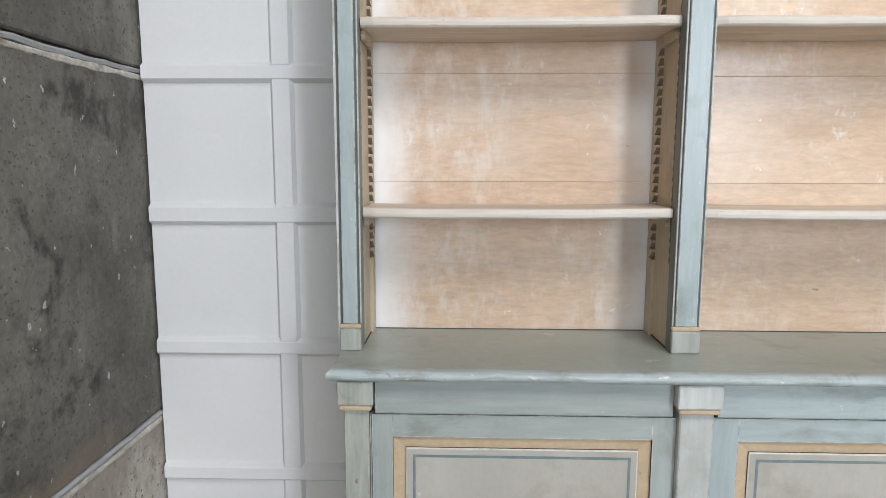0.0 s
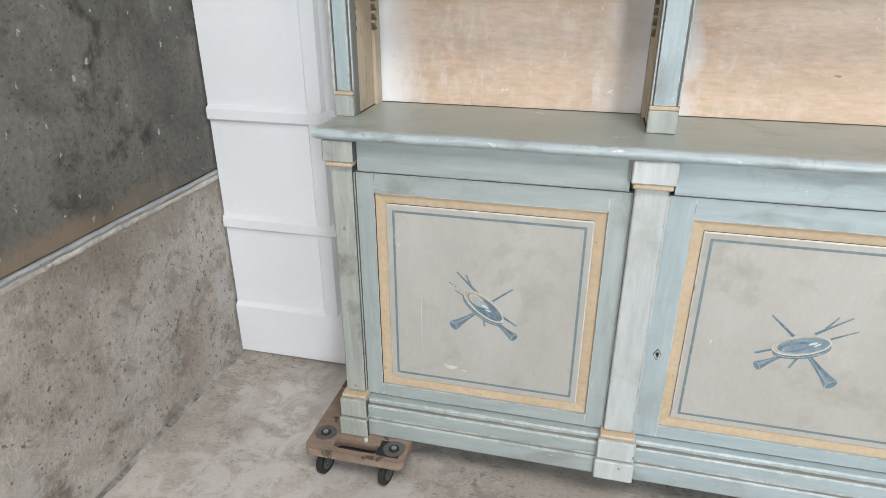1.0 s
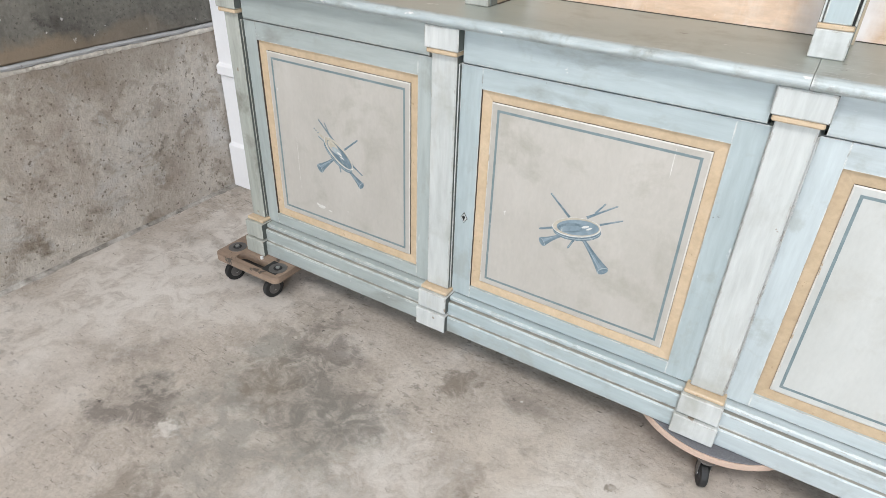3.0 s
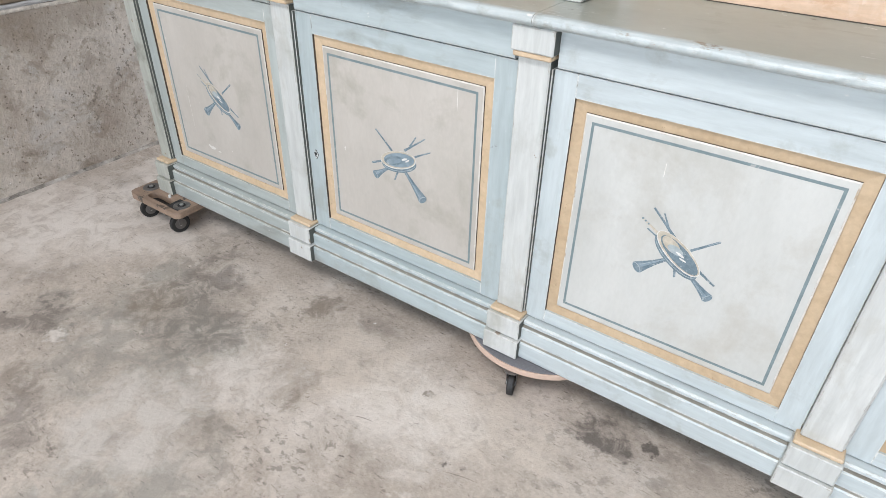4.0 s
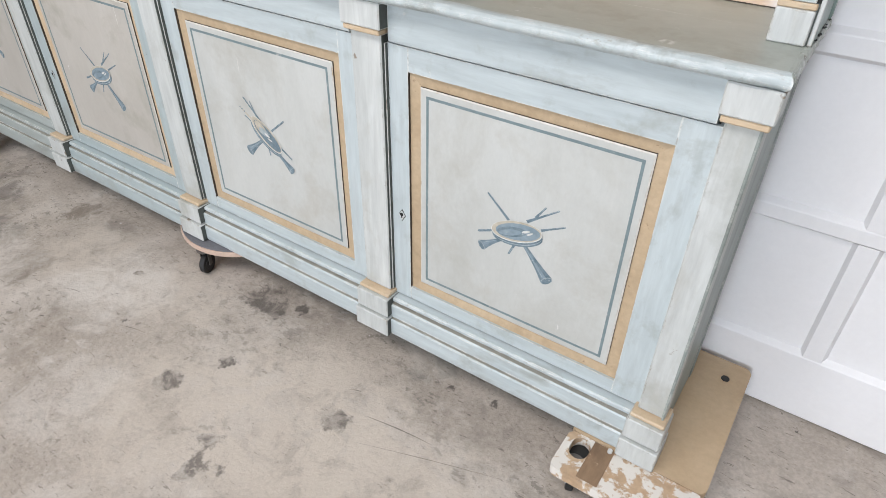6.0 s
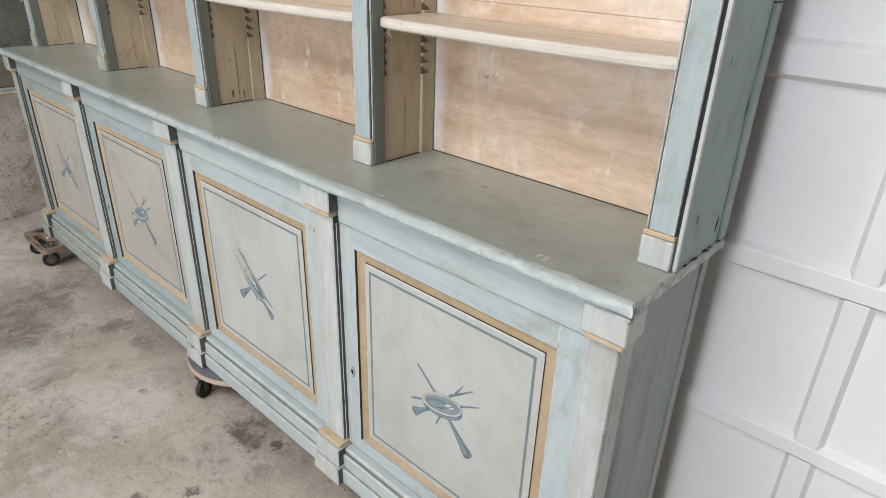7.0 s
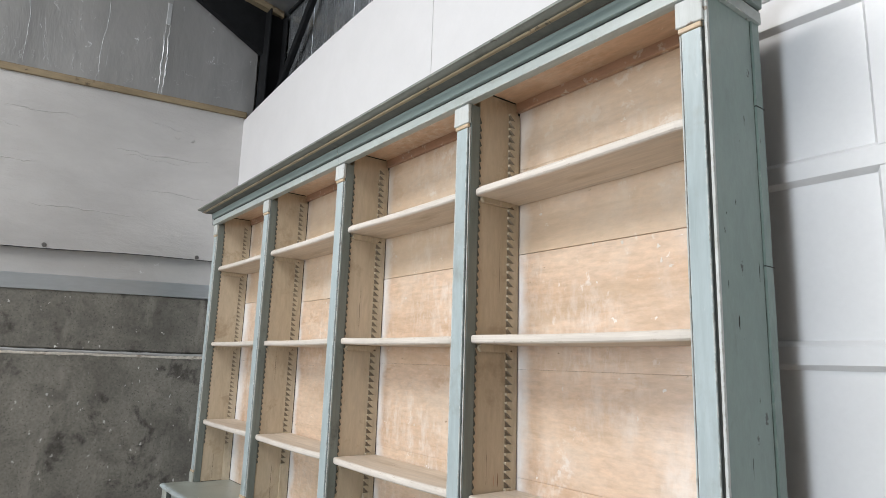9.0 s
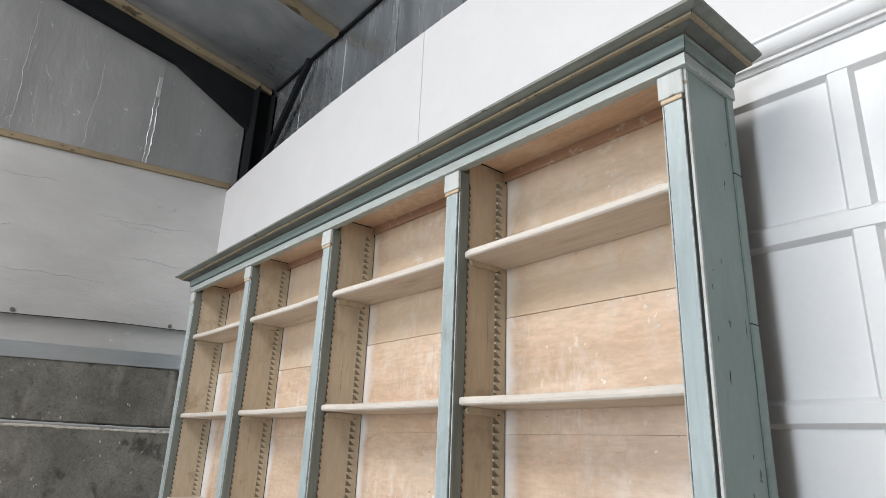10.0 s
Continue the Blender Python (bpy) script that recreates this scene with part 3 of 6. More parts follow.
rubbed(GILT, 0.003, (0.22, 0.15, 0.09), 0.75, 26, 0.54, 0.62)
rubbed(BEAD, 0.002, (0.33, 0.24, 0.15), 0.7, 40, 0.52, 0.6)
rubbed(PAINT_CROWN, 0.005, (0.40, 0.38, 0.31), 0.5, 26, 0.48, 0.6)
speckled(PAINT_CROWN, 22, 0.2, 0.14, (0.05, 0.045, 0.035), 0.8, (0.5, 1, 1), 0.7)
speckled(DOLLY_WOOD, 16, 0.4, 0.3, (0.06, 0.05, 0.04), 0.85, (0.6, 1, 1), 1.0)
speckled(DOLLY_WOOD, 30, 0.3, 0.15, (0.55, 0.47, 0.36), 0.8, (0.6, 1, 1), 1.0)
speckled(SPLATTER, 22, 0.35, 0.2, (0.10, 0.07, 0.05), 0.85, (1, 1, 1), 1.0)
speckled(PALE_GRIT, 40, 0.4, 0.4, (0.12, 0.10, 0.08), 0.8, (1, 1, 1), 1.0)
speckled(MORTAR, 30, 0.3, 0.2, (0.20, 0.19, 0.18), 0.7, (1, 0.5, 1), 1.0)
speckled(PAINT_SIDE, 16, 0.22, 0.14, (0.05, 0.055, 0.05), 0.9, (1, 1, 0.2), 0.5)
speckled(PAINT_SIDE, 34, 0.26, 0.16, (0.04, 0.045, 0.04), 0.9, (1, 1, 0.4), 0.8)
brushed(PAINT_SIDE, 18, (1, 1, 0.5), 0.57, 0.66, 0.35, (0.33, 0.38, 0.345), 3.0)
speckled(WOOD_SIDE, 24, 0.16, 0.12, (0.12, 0.085, 0.055), 0.85, (1, 1, 0.7), 0.7)
# pale flecks on the foil boards are painted glints
speckled(FOIL, 12, 0.22, 0.14, (0.88, 0.89, 0.90), 0.8, (2.0, 2.0, 0.5), 1.0)
speckled(FOIL_PALE, 14, 0.16, 0.10, (0.80, 0.80, 0.80), 0.7, (1, 0.6, 1.6), 1.0)
speckled(FOIL_PALE, 20, 0.12, 0.08, (0.36, 0.36, 0.36), 0.6, (1, 0.6, 1.2), 1.0)
rubbed(PAINT_FRIEZE, 0.004, (0.09, 0.085, 0.07), 0.7, 30, 0.50, 0.60)
speckled(PAINT_FRIEZE, 22, 0.2, 0.1, (0.12, 0.11, 0.09), 0.9, (0.6, 1, 1), 0.7)
speckled(TIMBER, 8, 0.42, 0.55, (0.045, 0.03, 0.018), 0.85, (1, 0.6, 1.3), 0.6)
speckled(FOIL_ROOF, 10, 0.2, 0.16, (0.75, 0.76, 0.77), 0.7, (1.6, 0.8, 1), 1.2)
rubbed(SHELF_NOSE, 0.004, (0.36, 0.26, 0.17), 0.6, 30, 0.54, 0.62)
WOOD.node_tree.nodes["Principled BSDF"].inputs["Coat Weight"].default_value = 0.33
WOOD.node_tree.nodes["Principled BSDF"].inputs["Coat Roughness"].default_value = 0.20
WOOD.node_tree.links.new(WOOD.node_tree.nodes["Bump"].outputs[0], WOOD.node_tree.nodes["Principled BSDF"].inputs["Coat Normal"])
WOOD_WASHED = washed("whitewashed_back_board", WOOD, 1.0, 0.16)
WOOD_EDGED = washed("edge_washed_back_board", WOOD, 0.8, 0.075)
# Last bay: whitewash patches, with the gloss glare painted in as white.
WOOD_WASH_GLARE = WOOD_EDGED.copy()
WOOD_WASH_GLARE.name = "scrubbed_back_board"
brushed(WOOD_WASH_GLARE, 9, (1, 1, 0.6), 0.44, 0.62, 0.55, (0.84, 0.80, 0.76), 1.7)
brushed(WOOD_WASH_GLARE, 26, (0.7, 1, 0.7), 0.56, 0.62, 0.7, (0.87, 0.85, 0.82), 2.2)

# Tanner mix for the upper boards, over the white patches copied from above.
WOOD_TAN = WOOD_WASH_GLARE.copy()
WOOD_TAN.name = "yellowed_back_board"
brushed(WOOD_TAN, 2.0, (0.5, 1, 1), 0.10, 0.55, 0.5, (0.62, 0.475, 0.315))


def floor_material():
    m = mat("floor_concrete", (0.350, 0.302, 0.256), (0.50, 0.443, 0.384), (1, 1, 1), 2.2, mix=1.1, rough=0.66, bump=0.5, bump_dist=0.004,
            dirt=(0.30, 0.262, 0.225), dirt_at=0.58, dirt_scale=3.5, dirt_soft=0.08, grain=0.17, grain_scale=90)
    # trowelled pale smears, soft clouds, then patches of small scrapes and pits
    brushed(m, 2.6, (1, 1, 1), 0.50, 0.62, 0.7, (0.615, 0.56, 0.505))
    brushed(m, 5.0, (1, 1.9, 1), 0.54, 0.62, 0.6, (0.67, 0.63, 0.585), 1.7)
    brushed(m, 3.6, (1, 1, 1), 0.54, 0.66, 0.45, (0.29, 0.25, 0.21))
    brushed(m, 11.0, (1, 1.3, 1), 0.53, 0.565, 0.55, (0.245, 0.218, 0.185), 1.25)
    brushed(m, 26.0, (1, 1.4, 1), 0.56, 0.585, 0.65, (0.18, 0.162, 0.135), 2.1)
    brushed(m, 34.0, (0.7, 3.2, 1), 0.60, 0.635, 0.75, (0.16, 0.137, 0.115))
    brushed(m, 60.0, (2.4, 1, 1), 0.66, 0.69, 0.6, (0.64, 0.61, 0.57), 1.9)
    speckled(m, 34, 0.30, 0.07, (0.19, 0.162, 0.135), 0.7, (1, 2.4, 1), 1.2)
    speckled(m, 15, 0.15, 0.16, (0.09, 0.077, 0.066), 0.9, (1, 2.0, 1), 0.8)
    speckled(m, 20, 0.24, 0.07, (0.17, 0.147, 0.125), 0.75, (1, 3.2, 1), 1.4)
    speckled(m, 24, 0.16, 0.06, (0.70, 0.68, 0.65), 0.8, (1, 1, 1), 0.8)
    nt = m.node_tree
    n, l = nt.nodes, nt.links
    bsdf = n["Principled BSDF"]
    col = bsdf.inputs["Base Color"].links[0].from_socket
    co = n.new("ShaderNodeTexCoord")
    wob = n.new("ShaderNodeTexNoise")
    wob.inputs["Scale"].default_value, wob.inputs["Detail"].default_value, wob.inputs["Roughness"].default_value = 7.0, 12.0, 0.68
    l.new(co.outputs["Object"], wob.inputs["Vector"])
    warp = n.new("ShaderNodeVectorMath")
    warp.operation = "MULTIPLY_ADD"
    l.new(wob.outputs["Color"], warp.inputs[0])
    warp.inputs[1].default_value = (0.42, 0.42, 0)
    l.new(co.outputs["Object"], warp.inputs[2])
    rag = n.new("ShaderNodeTexNoise")
    rag.inputs["Scale"].default_value, rag.inputs["Detail"].default_value, rag.inputs["Roughness"].default_value = 26.0, 10.0, 0.7
    l.new(co.outputs["Object"], rag.inputs["Vector"])
    mottle = n.new("ShaderNodeTexNoise")
    mottle.inputs["Scale"].default_value, mottle.inputs["Detail"].default_value, mottle.inputs["Roughness"].default_value = 11.0, 12.0, 0.7
    mottle.inputs["Distortion"].default_value = 0.8
    l.new(co.outputs["Object"], mottle.inputs["Vector"])
    dark, brown, pale, grey = (0.115, 0.10, 0.088), (0.21, 0.175, 0.138), (0.655, 0.61, 0.56), (0.255, 0.245, 0.215)
    # old stains: x, y, radius, how strong, colour
    for x, y, r, k, c in STAINS:
        c = {"d": dark, "b": brown, "p": pale, "g": grey, "w": (0.565, 0.497, 0.425)}[c]
        small = r < 0.05
        d = n.new("ShaderNodeVectorMath")
        d.operation = "DISTANCE"
        if small:
            sep = n.new("ShaderNodeVectorMath")
            sep.operation = "MULTIPLY_ADD"
            l.new(rag.outputs["Color"], sep.inputs[0])
            sep.inputs[1].default_value = (0.10, 0.10, 0)
            l.new(co.outputs["Object"], sep.inputs[2])
            l.new(sep.outputs[0], d.inputs[0])
            d.inputs[1].default_value = (x + 0.05, y + 0.05, 0)
        else:
            l.new(warp.outputs[0], d.inputs[0])
            d.inputs[1].default_value = (x + 0.21, y + 0.21, 0)
        f = n.new("ShaderNodeMapRange")
        f.inputs["From Min"].default_value, f.inputs["From Max"].default_value = r, r * (0.75 if small else 0.62)
        f.inputs["To Max"].default_value = k
        l.new(d.outputs["Value"], f.inputs["Value"])
        if k:
            patch = n.new("ShaderNodeMapRange")
            patch.inputs["From Min"].default_value, patch.inputs["From Max"].default_value = 0.43, 0.54
            patch.inputs["To Min"].default_value = 0.25
            l.new(mottle.outputs["Fac"], patch.inputs["Value"])
            both = n.new("ShaderNodeMath")
            both.operation = "MULTIPLY"
            l.new(f.outputs[0], both.inputs[0])
            l.new(patch.outputs[0], both.inputs[1])
            f = both
        x2 = n.new("ShaderNodeMix")
        x2.data_type = "RGBA"
        l.new(f.outputs[0], x2.inputs["Factor"])
        l.new(col, x2.inputs["A"])
        x2.inputs["B"].default_value = (*c, 1)
        col = x2.outputs["Result"]
    l.new(col, bsdf.inputs["Base Color"])
    return m


STAINS = [(2.15, 1.00, 0.36, 0.85, "w"), (1.85, 0.80, 0.30, 0.7, "w"), (2.50, 0.90, 0.34, 0.8, "w"), (1.45, 1.15, 0.22, 0.6, "w"), (0.98, 1.10, 0.20, 0.6, "w"), (2.246, 1.043, 0.040, 0.85, "d"), (1.84, 1.024, 0.020, 0.9, "d"), (2.443, 1.333, 0.012, 0.9, "d"), (2.577, 1.345, 0.012, 0.9, "d"), (2.35, 1.36, 0.09, 0.5, "g"), (-0.09, 0.70, 0.08, 0.6, "g"), (0.11, 0.64, 0.06, 0.8, "p"), (0.80, 0.69, 0.05, 0.6, "b"), (0.91, 0.88, 0.06, 0.6, "b"), (-0.62, 1.05, 0.34, 0.75, "p"), (-0.48, 1.50, 0.30, 0.8, "p"), (-0.70, 0.55, 0.30, 0.6, "p"), (-0.25, 1.15, 0.26, 0.6, "p"), (1.25, 1.05, 0.24, 0.6, "p"), (1.55, 0.65, 0.20, 0.4, "p"), (-0.36, 1.28, 0.03, 0.8, "g"), (0.30, 0.78, 0.34, 0.6, "g"), (0.72, 0.50, 0.28, 0.6, "g"), (0.55, 0.85, 0.22, 0.5, "g"), (0.10, 1.02, 0.10, 0.6, "g"), (0.95, 0.15, 0.4, 0.4, "g"), (0.21, 0.91, 0.13, 0.8, "b"), (0.24, 1.13, 0.16, 0.6, "d"), (-0.06, 0.62, 0.14, 0.65, "d"), (0.71, 1.22, 0.08, 0.8, "b"),
          (0.20, 0.43, 0.11, 0.6, "b"), (0.90, 0.90, 0.10, 0.5, "b"), (0.42, 0.95, 0.20, 0.45, "d"), (0.74, 0.86, 0.18, 0.6, "p"),
          (0.10, 0.62, 0.06, 0.7, "p"), (0.62, 0.55, 0.22, 0.55, "p"), (1.71, 1.30, 0.085, 0.85, "d"), (1.85, 1.32, 0.022, 0.9, "d"),
          (1.83, 1.02, 0.025, 0.9, "d"), (1.75, 0.875, 0.045, 0.85, "d"), (1.46, 0.98, 0.013, 0.9, "d"), (1.41, 0.955, 0.014, 0.9, "d"),
          (1.23, 1.125, 0.016, 0.8, "b"), (-0.45, 0.9, 0.25, 0.5, "p"), (2.05, 0.75, 0.06, 0.8, "d"), (1.2, 0.75, 0.2, 0.4, "b"), (0.35, 0.3, 0.2, 0.5, "d")]
FLOOR = floor_material()
FLOOR_MARK = mat("dark_floor_scratch", (0.16, 0.14, 0.12), (0.27, 0.235, 0.20), (1, 1, 1), 40, rough=0.8, grain=0.2)


# ---- building helpers ----
def box(bm, x0, x1, y0, y1, z0, z1, bevel=0.0, slot=0, segs=1):
    made = bmesh.ops.create_cube(bm, size=1, matrix=Matrix.LocRotScale(((x0 + x1) / 2, (y0 + y1) / 2, (z0 + z1) / 2), None, (x1 - x0, y1 - y0, z1 - z0)))
    vs = made["verts"]
    fs = {f for v in vs for f in v.link_faces}
    for f in fs:
        f.material_index = slot
    if bevel:
        es = {e for v in vs for e in v.link_edges}
        done = bmesh.ops.bevel(bm, geom=list(es), offset=bevel, segments=segs, affect="EDGES", profile=0.5)
        for f in done["faces"]:
            f.material_index = slot
    return vs


def cyl(bm, centre, axis, r, depth, n=24, slot=0, bevel=0.0, r2=None):
    m = Matrix.Translation(centre) @ Vector((0, 0, 1)).rotation_difference(Vector(axis)).to_matrix().to_4x4()
    made = bmesh.ops.create_cone(bm, cap_ends=True, segments=n, radius1=r, radius2=r if r2 is None else r2, depth=depth, matrix=m)
    fs = {f for v in made["verts"] for f in v.link_faces}
    for f in fs:
        f.material_index = slot
    if bevel:
        es = {e for f in fs if len(f.verts) > 4 for e in f.edges}
        done = bmesh.ops.bevel(bm, geom=list(es), offset=bevel, segments=2, affect="EDGES", profile=0.5)
        for f in done["faces"]:
            f.material_index = slot


def profile_x(bm, pts, x0, x1, slot=0, cuts=1):
    """Extrudes a closed outline of (y, z) along x."""
    rings = [[bm.verts.new((x0 + (x1 - x0) * i / cuts, y, z)) for y, z in pts] for i in range(cuts + 1)]
    k = len(pts)
    for a, b in zip(rings, rings[1:]):
        for i in range(k):
            bm.faces.new((a[i], a[(i + 1) % k], b[(i + 1) % k], b[i])).material_index = slot
    bm.faces.new(rings[0][::-1]).material_index = slot
    bm.faces.new(rings[-1]).material_index = slot


def part(name, bm, material, parent=None, label="", smooth=False):
    bmesh.ops.recalc_face_normals(bm, faces=bm.faces)
    me = bpy.data.meshes.new(name)
    bm.to_mesh(me)
    bm.free()
    for m in (material if isinstance(material, (list, tuple)) else [material]):
        me.materials.append(m)
    if smooth:
        for p in me.polygons:
            p.use_smooth = True
    ob = new(name, me)
    if parent:
        ob.parent = parent
    if label:
        tagged(ob, label)
    return ob


def piece(name, mesh, place, parent):
    ob = new(name, mesh)
    ob.location = place
    ob.parent = parent
    return ob


def flake(name, centre, axis, w, h, material, parent, label=""):
    """A ragged chip or flake of paint lying on a surface; axis is the surface's normal."""
    bm = bmesh.new()
    u, v = {"x": (Vector((0, 1, 0)), Vector((0, 0, 1))), "y": (Vector((1, 0, 0)), Vector((0, 0, 1))), "z": (Vector((1, 0, 0)), Vector((0, 1, 0)))}[axis]
    c = Vector(centre)
    ring = []
    for q in range(16):
        a = 2 * math.pi * q / 16
        f = 0.75 + 0.9 * noise.noise(Vector((math.cos(a) * 2.3, math.sin(a) * 2.3, (c.x + c.y * 3 + c.z * 7) * 31)))
        ring.append(bm.verts.new(c + u * (w / 2 * f * math.cos(a)) + v * (h / 2 * f * math.sin(a))))
    bm.faces.new(ring)
    part(name, bm, material, parent, label)


def slab(name, x0, x1, y0, y1, z0, z1, material, parent=None, label="", bevel=0.0, segs=1):
    bm = bmesh.new()
    box(bm, x0, x1, y0, y1, z0, z1, bevel, 0, segs)
    return part(name, bm, material, parent, label)


# ---- the building ----
WX, WY, RX, FY = -0.93, 1.812, 7.5, -5.6
EAVE, SLOPE = 4.53, 0.19


def roof_z(y):
    return EAVE + (2.03 - y) * SLOPE


floor = slab("floor", WX - 0.3, RX + 0.3, FY - 6.0, 2.3, -0.2, 0, FLOOR)
tagged(floor, "worn pale concrete floor with dark stains and scratches", "floor", kind="structure")

for x0, y0, x1, y1, w in ((2.305, 1.106, 2.506, 1.132, 0.0045), (2.33, 1.02, 2.75, 1.16, 0.0020), (1.42, 0.93, 1.52, 0.955, 0.0030), (1.10, 0.93, 1.17, 0.95, 0.0030), (2.20, 1.15, 2.24, 1.165, 0.0030)):
    bm = bmesh.new()
    edge = []
    for sgn in (1, -1):
        for q in range(13):
            t = q / 12 if sgn > 0 else 1 - q / 12
            half = w * (0.15 + 0.85 * math.sin(math.pi * t)) * (0.6 + 0.8 * abs(noise.noise(Vector((x0 * 9 + t * 8, sgn, 2)))))
            edge.append(bm.verts.new((x0 + (x1 - x0) * t, y0 + (y1 - y0) * t + sgn * half / 2 + 0.004 * math.sin(3 * t), 0.0006)))
    bm.faces.new(edge[::-1])
    part("scratch", bm, FLOOR_MARK, floor, "dark scratch in the concrete")

LY = -3.85  # the side door ends here
wall_left = slab("wall_left", WX - 0.3, WX - 0.02, LY, 2.2, 0, 2.18, CONCRETE)
slab("corner_pier", WX - 0.3, WX, FY, -5.15, 0, 2.18, CONCRETE, wall_left)
tagged(wall_left, "grey precast concrete panel wall with sealed joints", "wall", kind="structure")
for z0, z1 in ((0.0, 0.756), (0.774, 1.800), (1.820, 2.20)):
    slab("concrete_panel", WX - 0.02, WX, LY, 2.0, z0 + (0.002 if z0 else 0.008), z1, CONCRETE if z0 else CONCRETE_LOW, wall_left, bevel=0.006)
for z in (0.765, 1.810):
    bm = bmesh.new()
    profile_x(bm, [(0, -0.010), (0.010, -0.008), (0.013, 0.0), (0.008, 0.006), (0, 0.008)], 0, 5.65, cuts=180)
    for v in bm.verts:
        w = noise.noise(Vector((v.co.x * 2.2, z, 0)))
        v.co.z += 0.006 * w
        v.co.y += 0.004 * noise.noise(Vector((v.co.x * 16, z, 3)))
        v.co.z += 0.004 * noise.noise(Vector((v.co.x * 21, z, v.co.z * 30)))
    bm.transform(Matrix(((0, 1, 0, WX - 0.008), (1, 0, 0, LY + 0.02), (0, 0, 1, z), (0, 0, 0, 1))))
    part("joint_bead", bm, MORTAR, wall_left, "pale grey sealant joint")
    bm = bmesh.new()
    profile_x(bm, [(0, -0.010), (0.005, -0.007), (0.006, 0.0), (0.003, 0.007), (0, 0.008)], 0, 5.65, cuts=240)
    for v in bm.verts:
        v.co.z += 0.006 * noise.noise(Vector((v.co.x * 2.2, z, 0)))
        v.co.z += 0.004 * noise.noise(Vector((v.co.x * 30, z + 3, v.co.z * 60)))
        v.co.y *= max(0.1, 0.8 + 1.4 * noise.noise(Vector((v.co.x * 11, z, 5))))
    bm.transform(Matrix(((0, 1, 0, WX - 0.001), (1, 0, 0, LY + 0.02), (0, 0, 1, z - 0.017), (0, 0, 0, 1))))
    part("joint_lip", bm, PALE_GRIT, wall_left, "crumbly pale mortar lip")

bm = bmesh.new()
profile_x(bm, [(-0.004, 0.0), (-0.004, 0.016), (0.003, 0.014), (0.010, 0.005), (0.018, 0.0005), (0.018, 0.0)], 0, 5.65, cuts=220)
for v in bm.verts:
    w = noise.noise(Vector((v.co.x * 3.1, 2, 0))) + 0.7 * noise.noise(Vector((v.co.x * 14, 2, v.co.z * 60)))
    if v.co.y > 0:
        v.co.y *= max(0.15, 0.7 + 0.9 * w)
        v.co.z *= max(0.2, 0.75 + 0.8 * noise.noise(Vector((v.co.x * 9, 7, 0))))
bm.transform(Matrix(((0, 1, 0, WX), (1, 0, 0, LY + 0.02), (0, 0, 1, 0.0002), (0, 0, 0, 1))))
part("floor_joint", bm, GRIT, wall_left, "crumbling mortar along the floor")


def raked(bm, k):
    """Lets a length of cladding rise towards the back wall."""
    for v in bm.verts:
        v.co.z += k * (v.co.y - 1.0)


upper_left = slab("wall_left_upper", WX - 0.3, WX - 0.06, FY, 2.2, 2.18, 4.95, FOIL_PALE)
tagged(upper_left, "insulated upper side wall behind foil boards", "wall", kind="structure")
bm = bmesh.new()
box(bm, WX - 0.06, WX + 0.012, FY, 1.80, 2.19, 2.287, 0.002)
raked(bm, 0.03)
part("flashing_strip", bm, GALV, upper_left, "galvanised steel strip")
slab("lower_board", WX - 0.06, WX - 0.035, FY, 1.80, 2.20, 2.52, FOIL_PALE, upper_left, "pale insulation board behind")
FOLDS = []
bm = bmesh.new()
box(bm, WX - 0.01, WX + 0.010, FY, 1.80, 2.453, 3.566)
bmesh.ops.subdivide_edges(bm, edges=[e for e in bm.edges if abs(e.verts[0].co.y - e.verts[1].co.y) > 1], cuts=60)
for v in bm.verts:
    if v.co.z < 2.5:
        v.co.z += 0.010 * noise.noise(Vector((0, v.co.y * 1.3, 0))) + 0.044 * (v.co.y - 1.0)
        if v.co.x > WX:
            v.co.x += 0.016 + 0.01 * noise.noise(Vector((4, v.co.y * 1.7, 0)))
    else:
        v.co.z += 0.058 * (v.co.y - 1.0)
bmesh.ops.recalc_face_normals(bm, faces=bm.faces)
# underside coloured near-black to stand for the shade beneath the board
for f in bm.faces:
    if f.normal.z < -0.5:
        f.material_index = 1
part("insulation_board", bm, [FOIL_PALE, GAP], upper_left, "creased silvery white insulation board", smooth=False)
for y0, z0, y1, z1, w in ((0.927, 3.159, 1.577, 3.194, 0.005), (0.0, 2.95, 0.5, 2.97, 0.005), (1.05, 3.40, 1.40, 3.40, 0.003), (0.5, 2.72, 1.1, 2.70, 0.004), (1.0, 3.135, 1.45, 3.15, 0.004), (1.30, 3.33, 1.36, 3.335, 0.004), (1.42, 3.33, 1.45, 3.332, 0.005), (0.3, 3.3, 0.75, 3.33, 0.003), (1.1, 2.9, 1.6, 2.93, 0.004), (-0.2, 3.2, 0.4, 3.18, 0.004)):
    FOLDS.append((y0, z0, y1, z1, w))
bm = bmesh.new()
box(bm, WX - 0.02, WX + 0.03, FY, 1.80, 3.566, 3.612, 0.003)
raked(bm, 0.058)
part("batten", bm, TIMBER, upper_left, "knotty timber batten")
for y, z in ((0.616, 2.443), (1.538, 2.481), (-0.35, 2.405)):
    bm = bmesh.new()
    cyl(bm, (WX + 0.032, y, z + 0.012), (1, 0, 0), 0.014, 0.006, 16, bevel=0.001)
    cyl(bm, (WX + 0.037, y, z + 0.012), (1, 0, 0), 0.007, 0.008, 8)
    part("fixing_washer", bm, DARK_METAL, upper_left, "zinc washer and bolt")
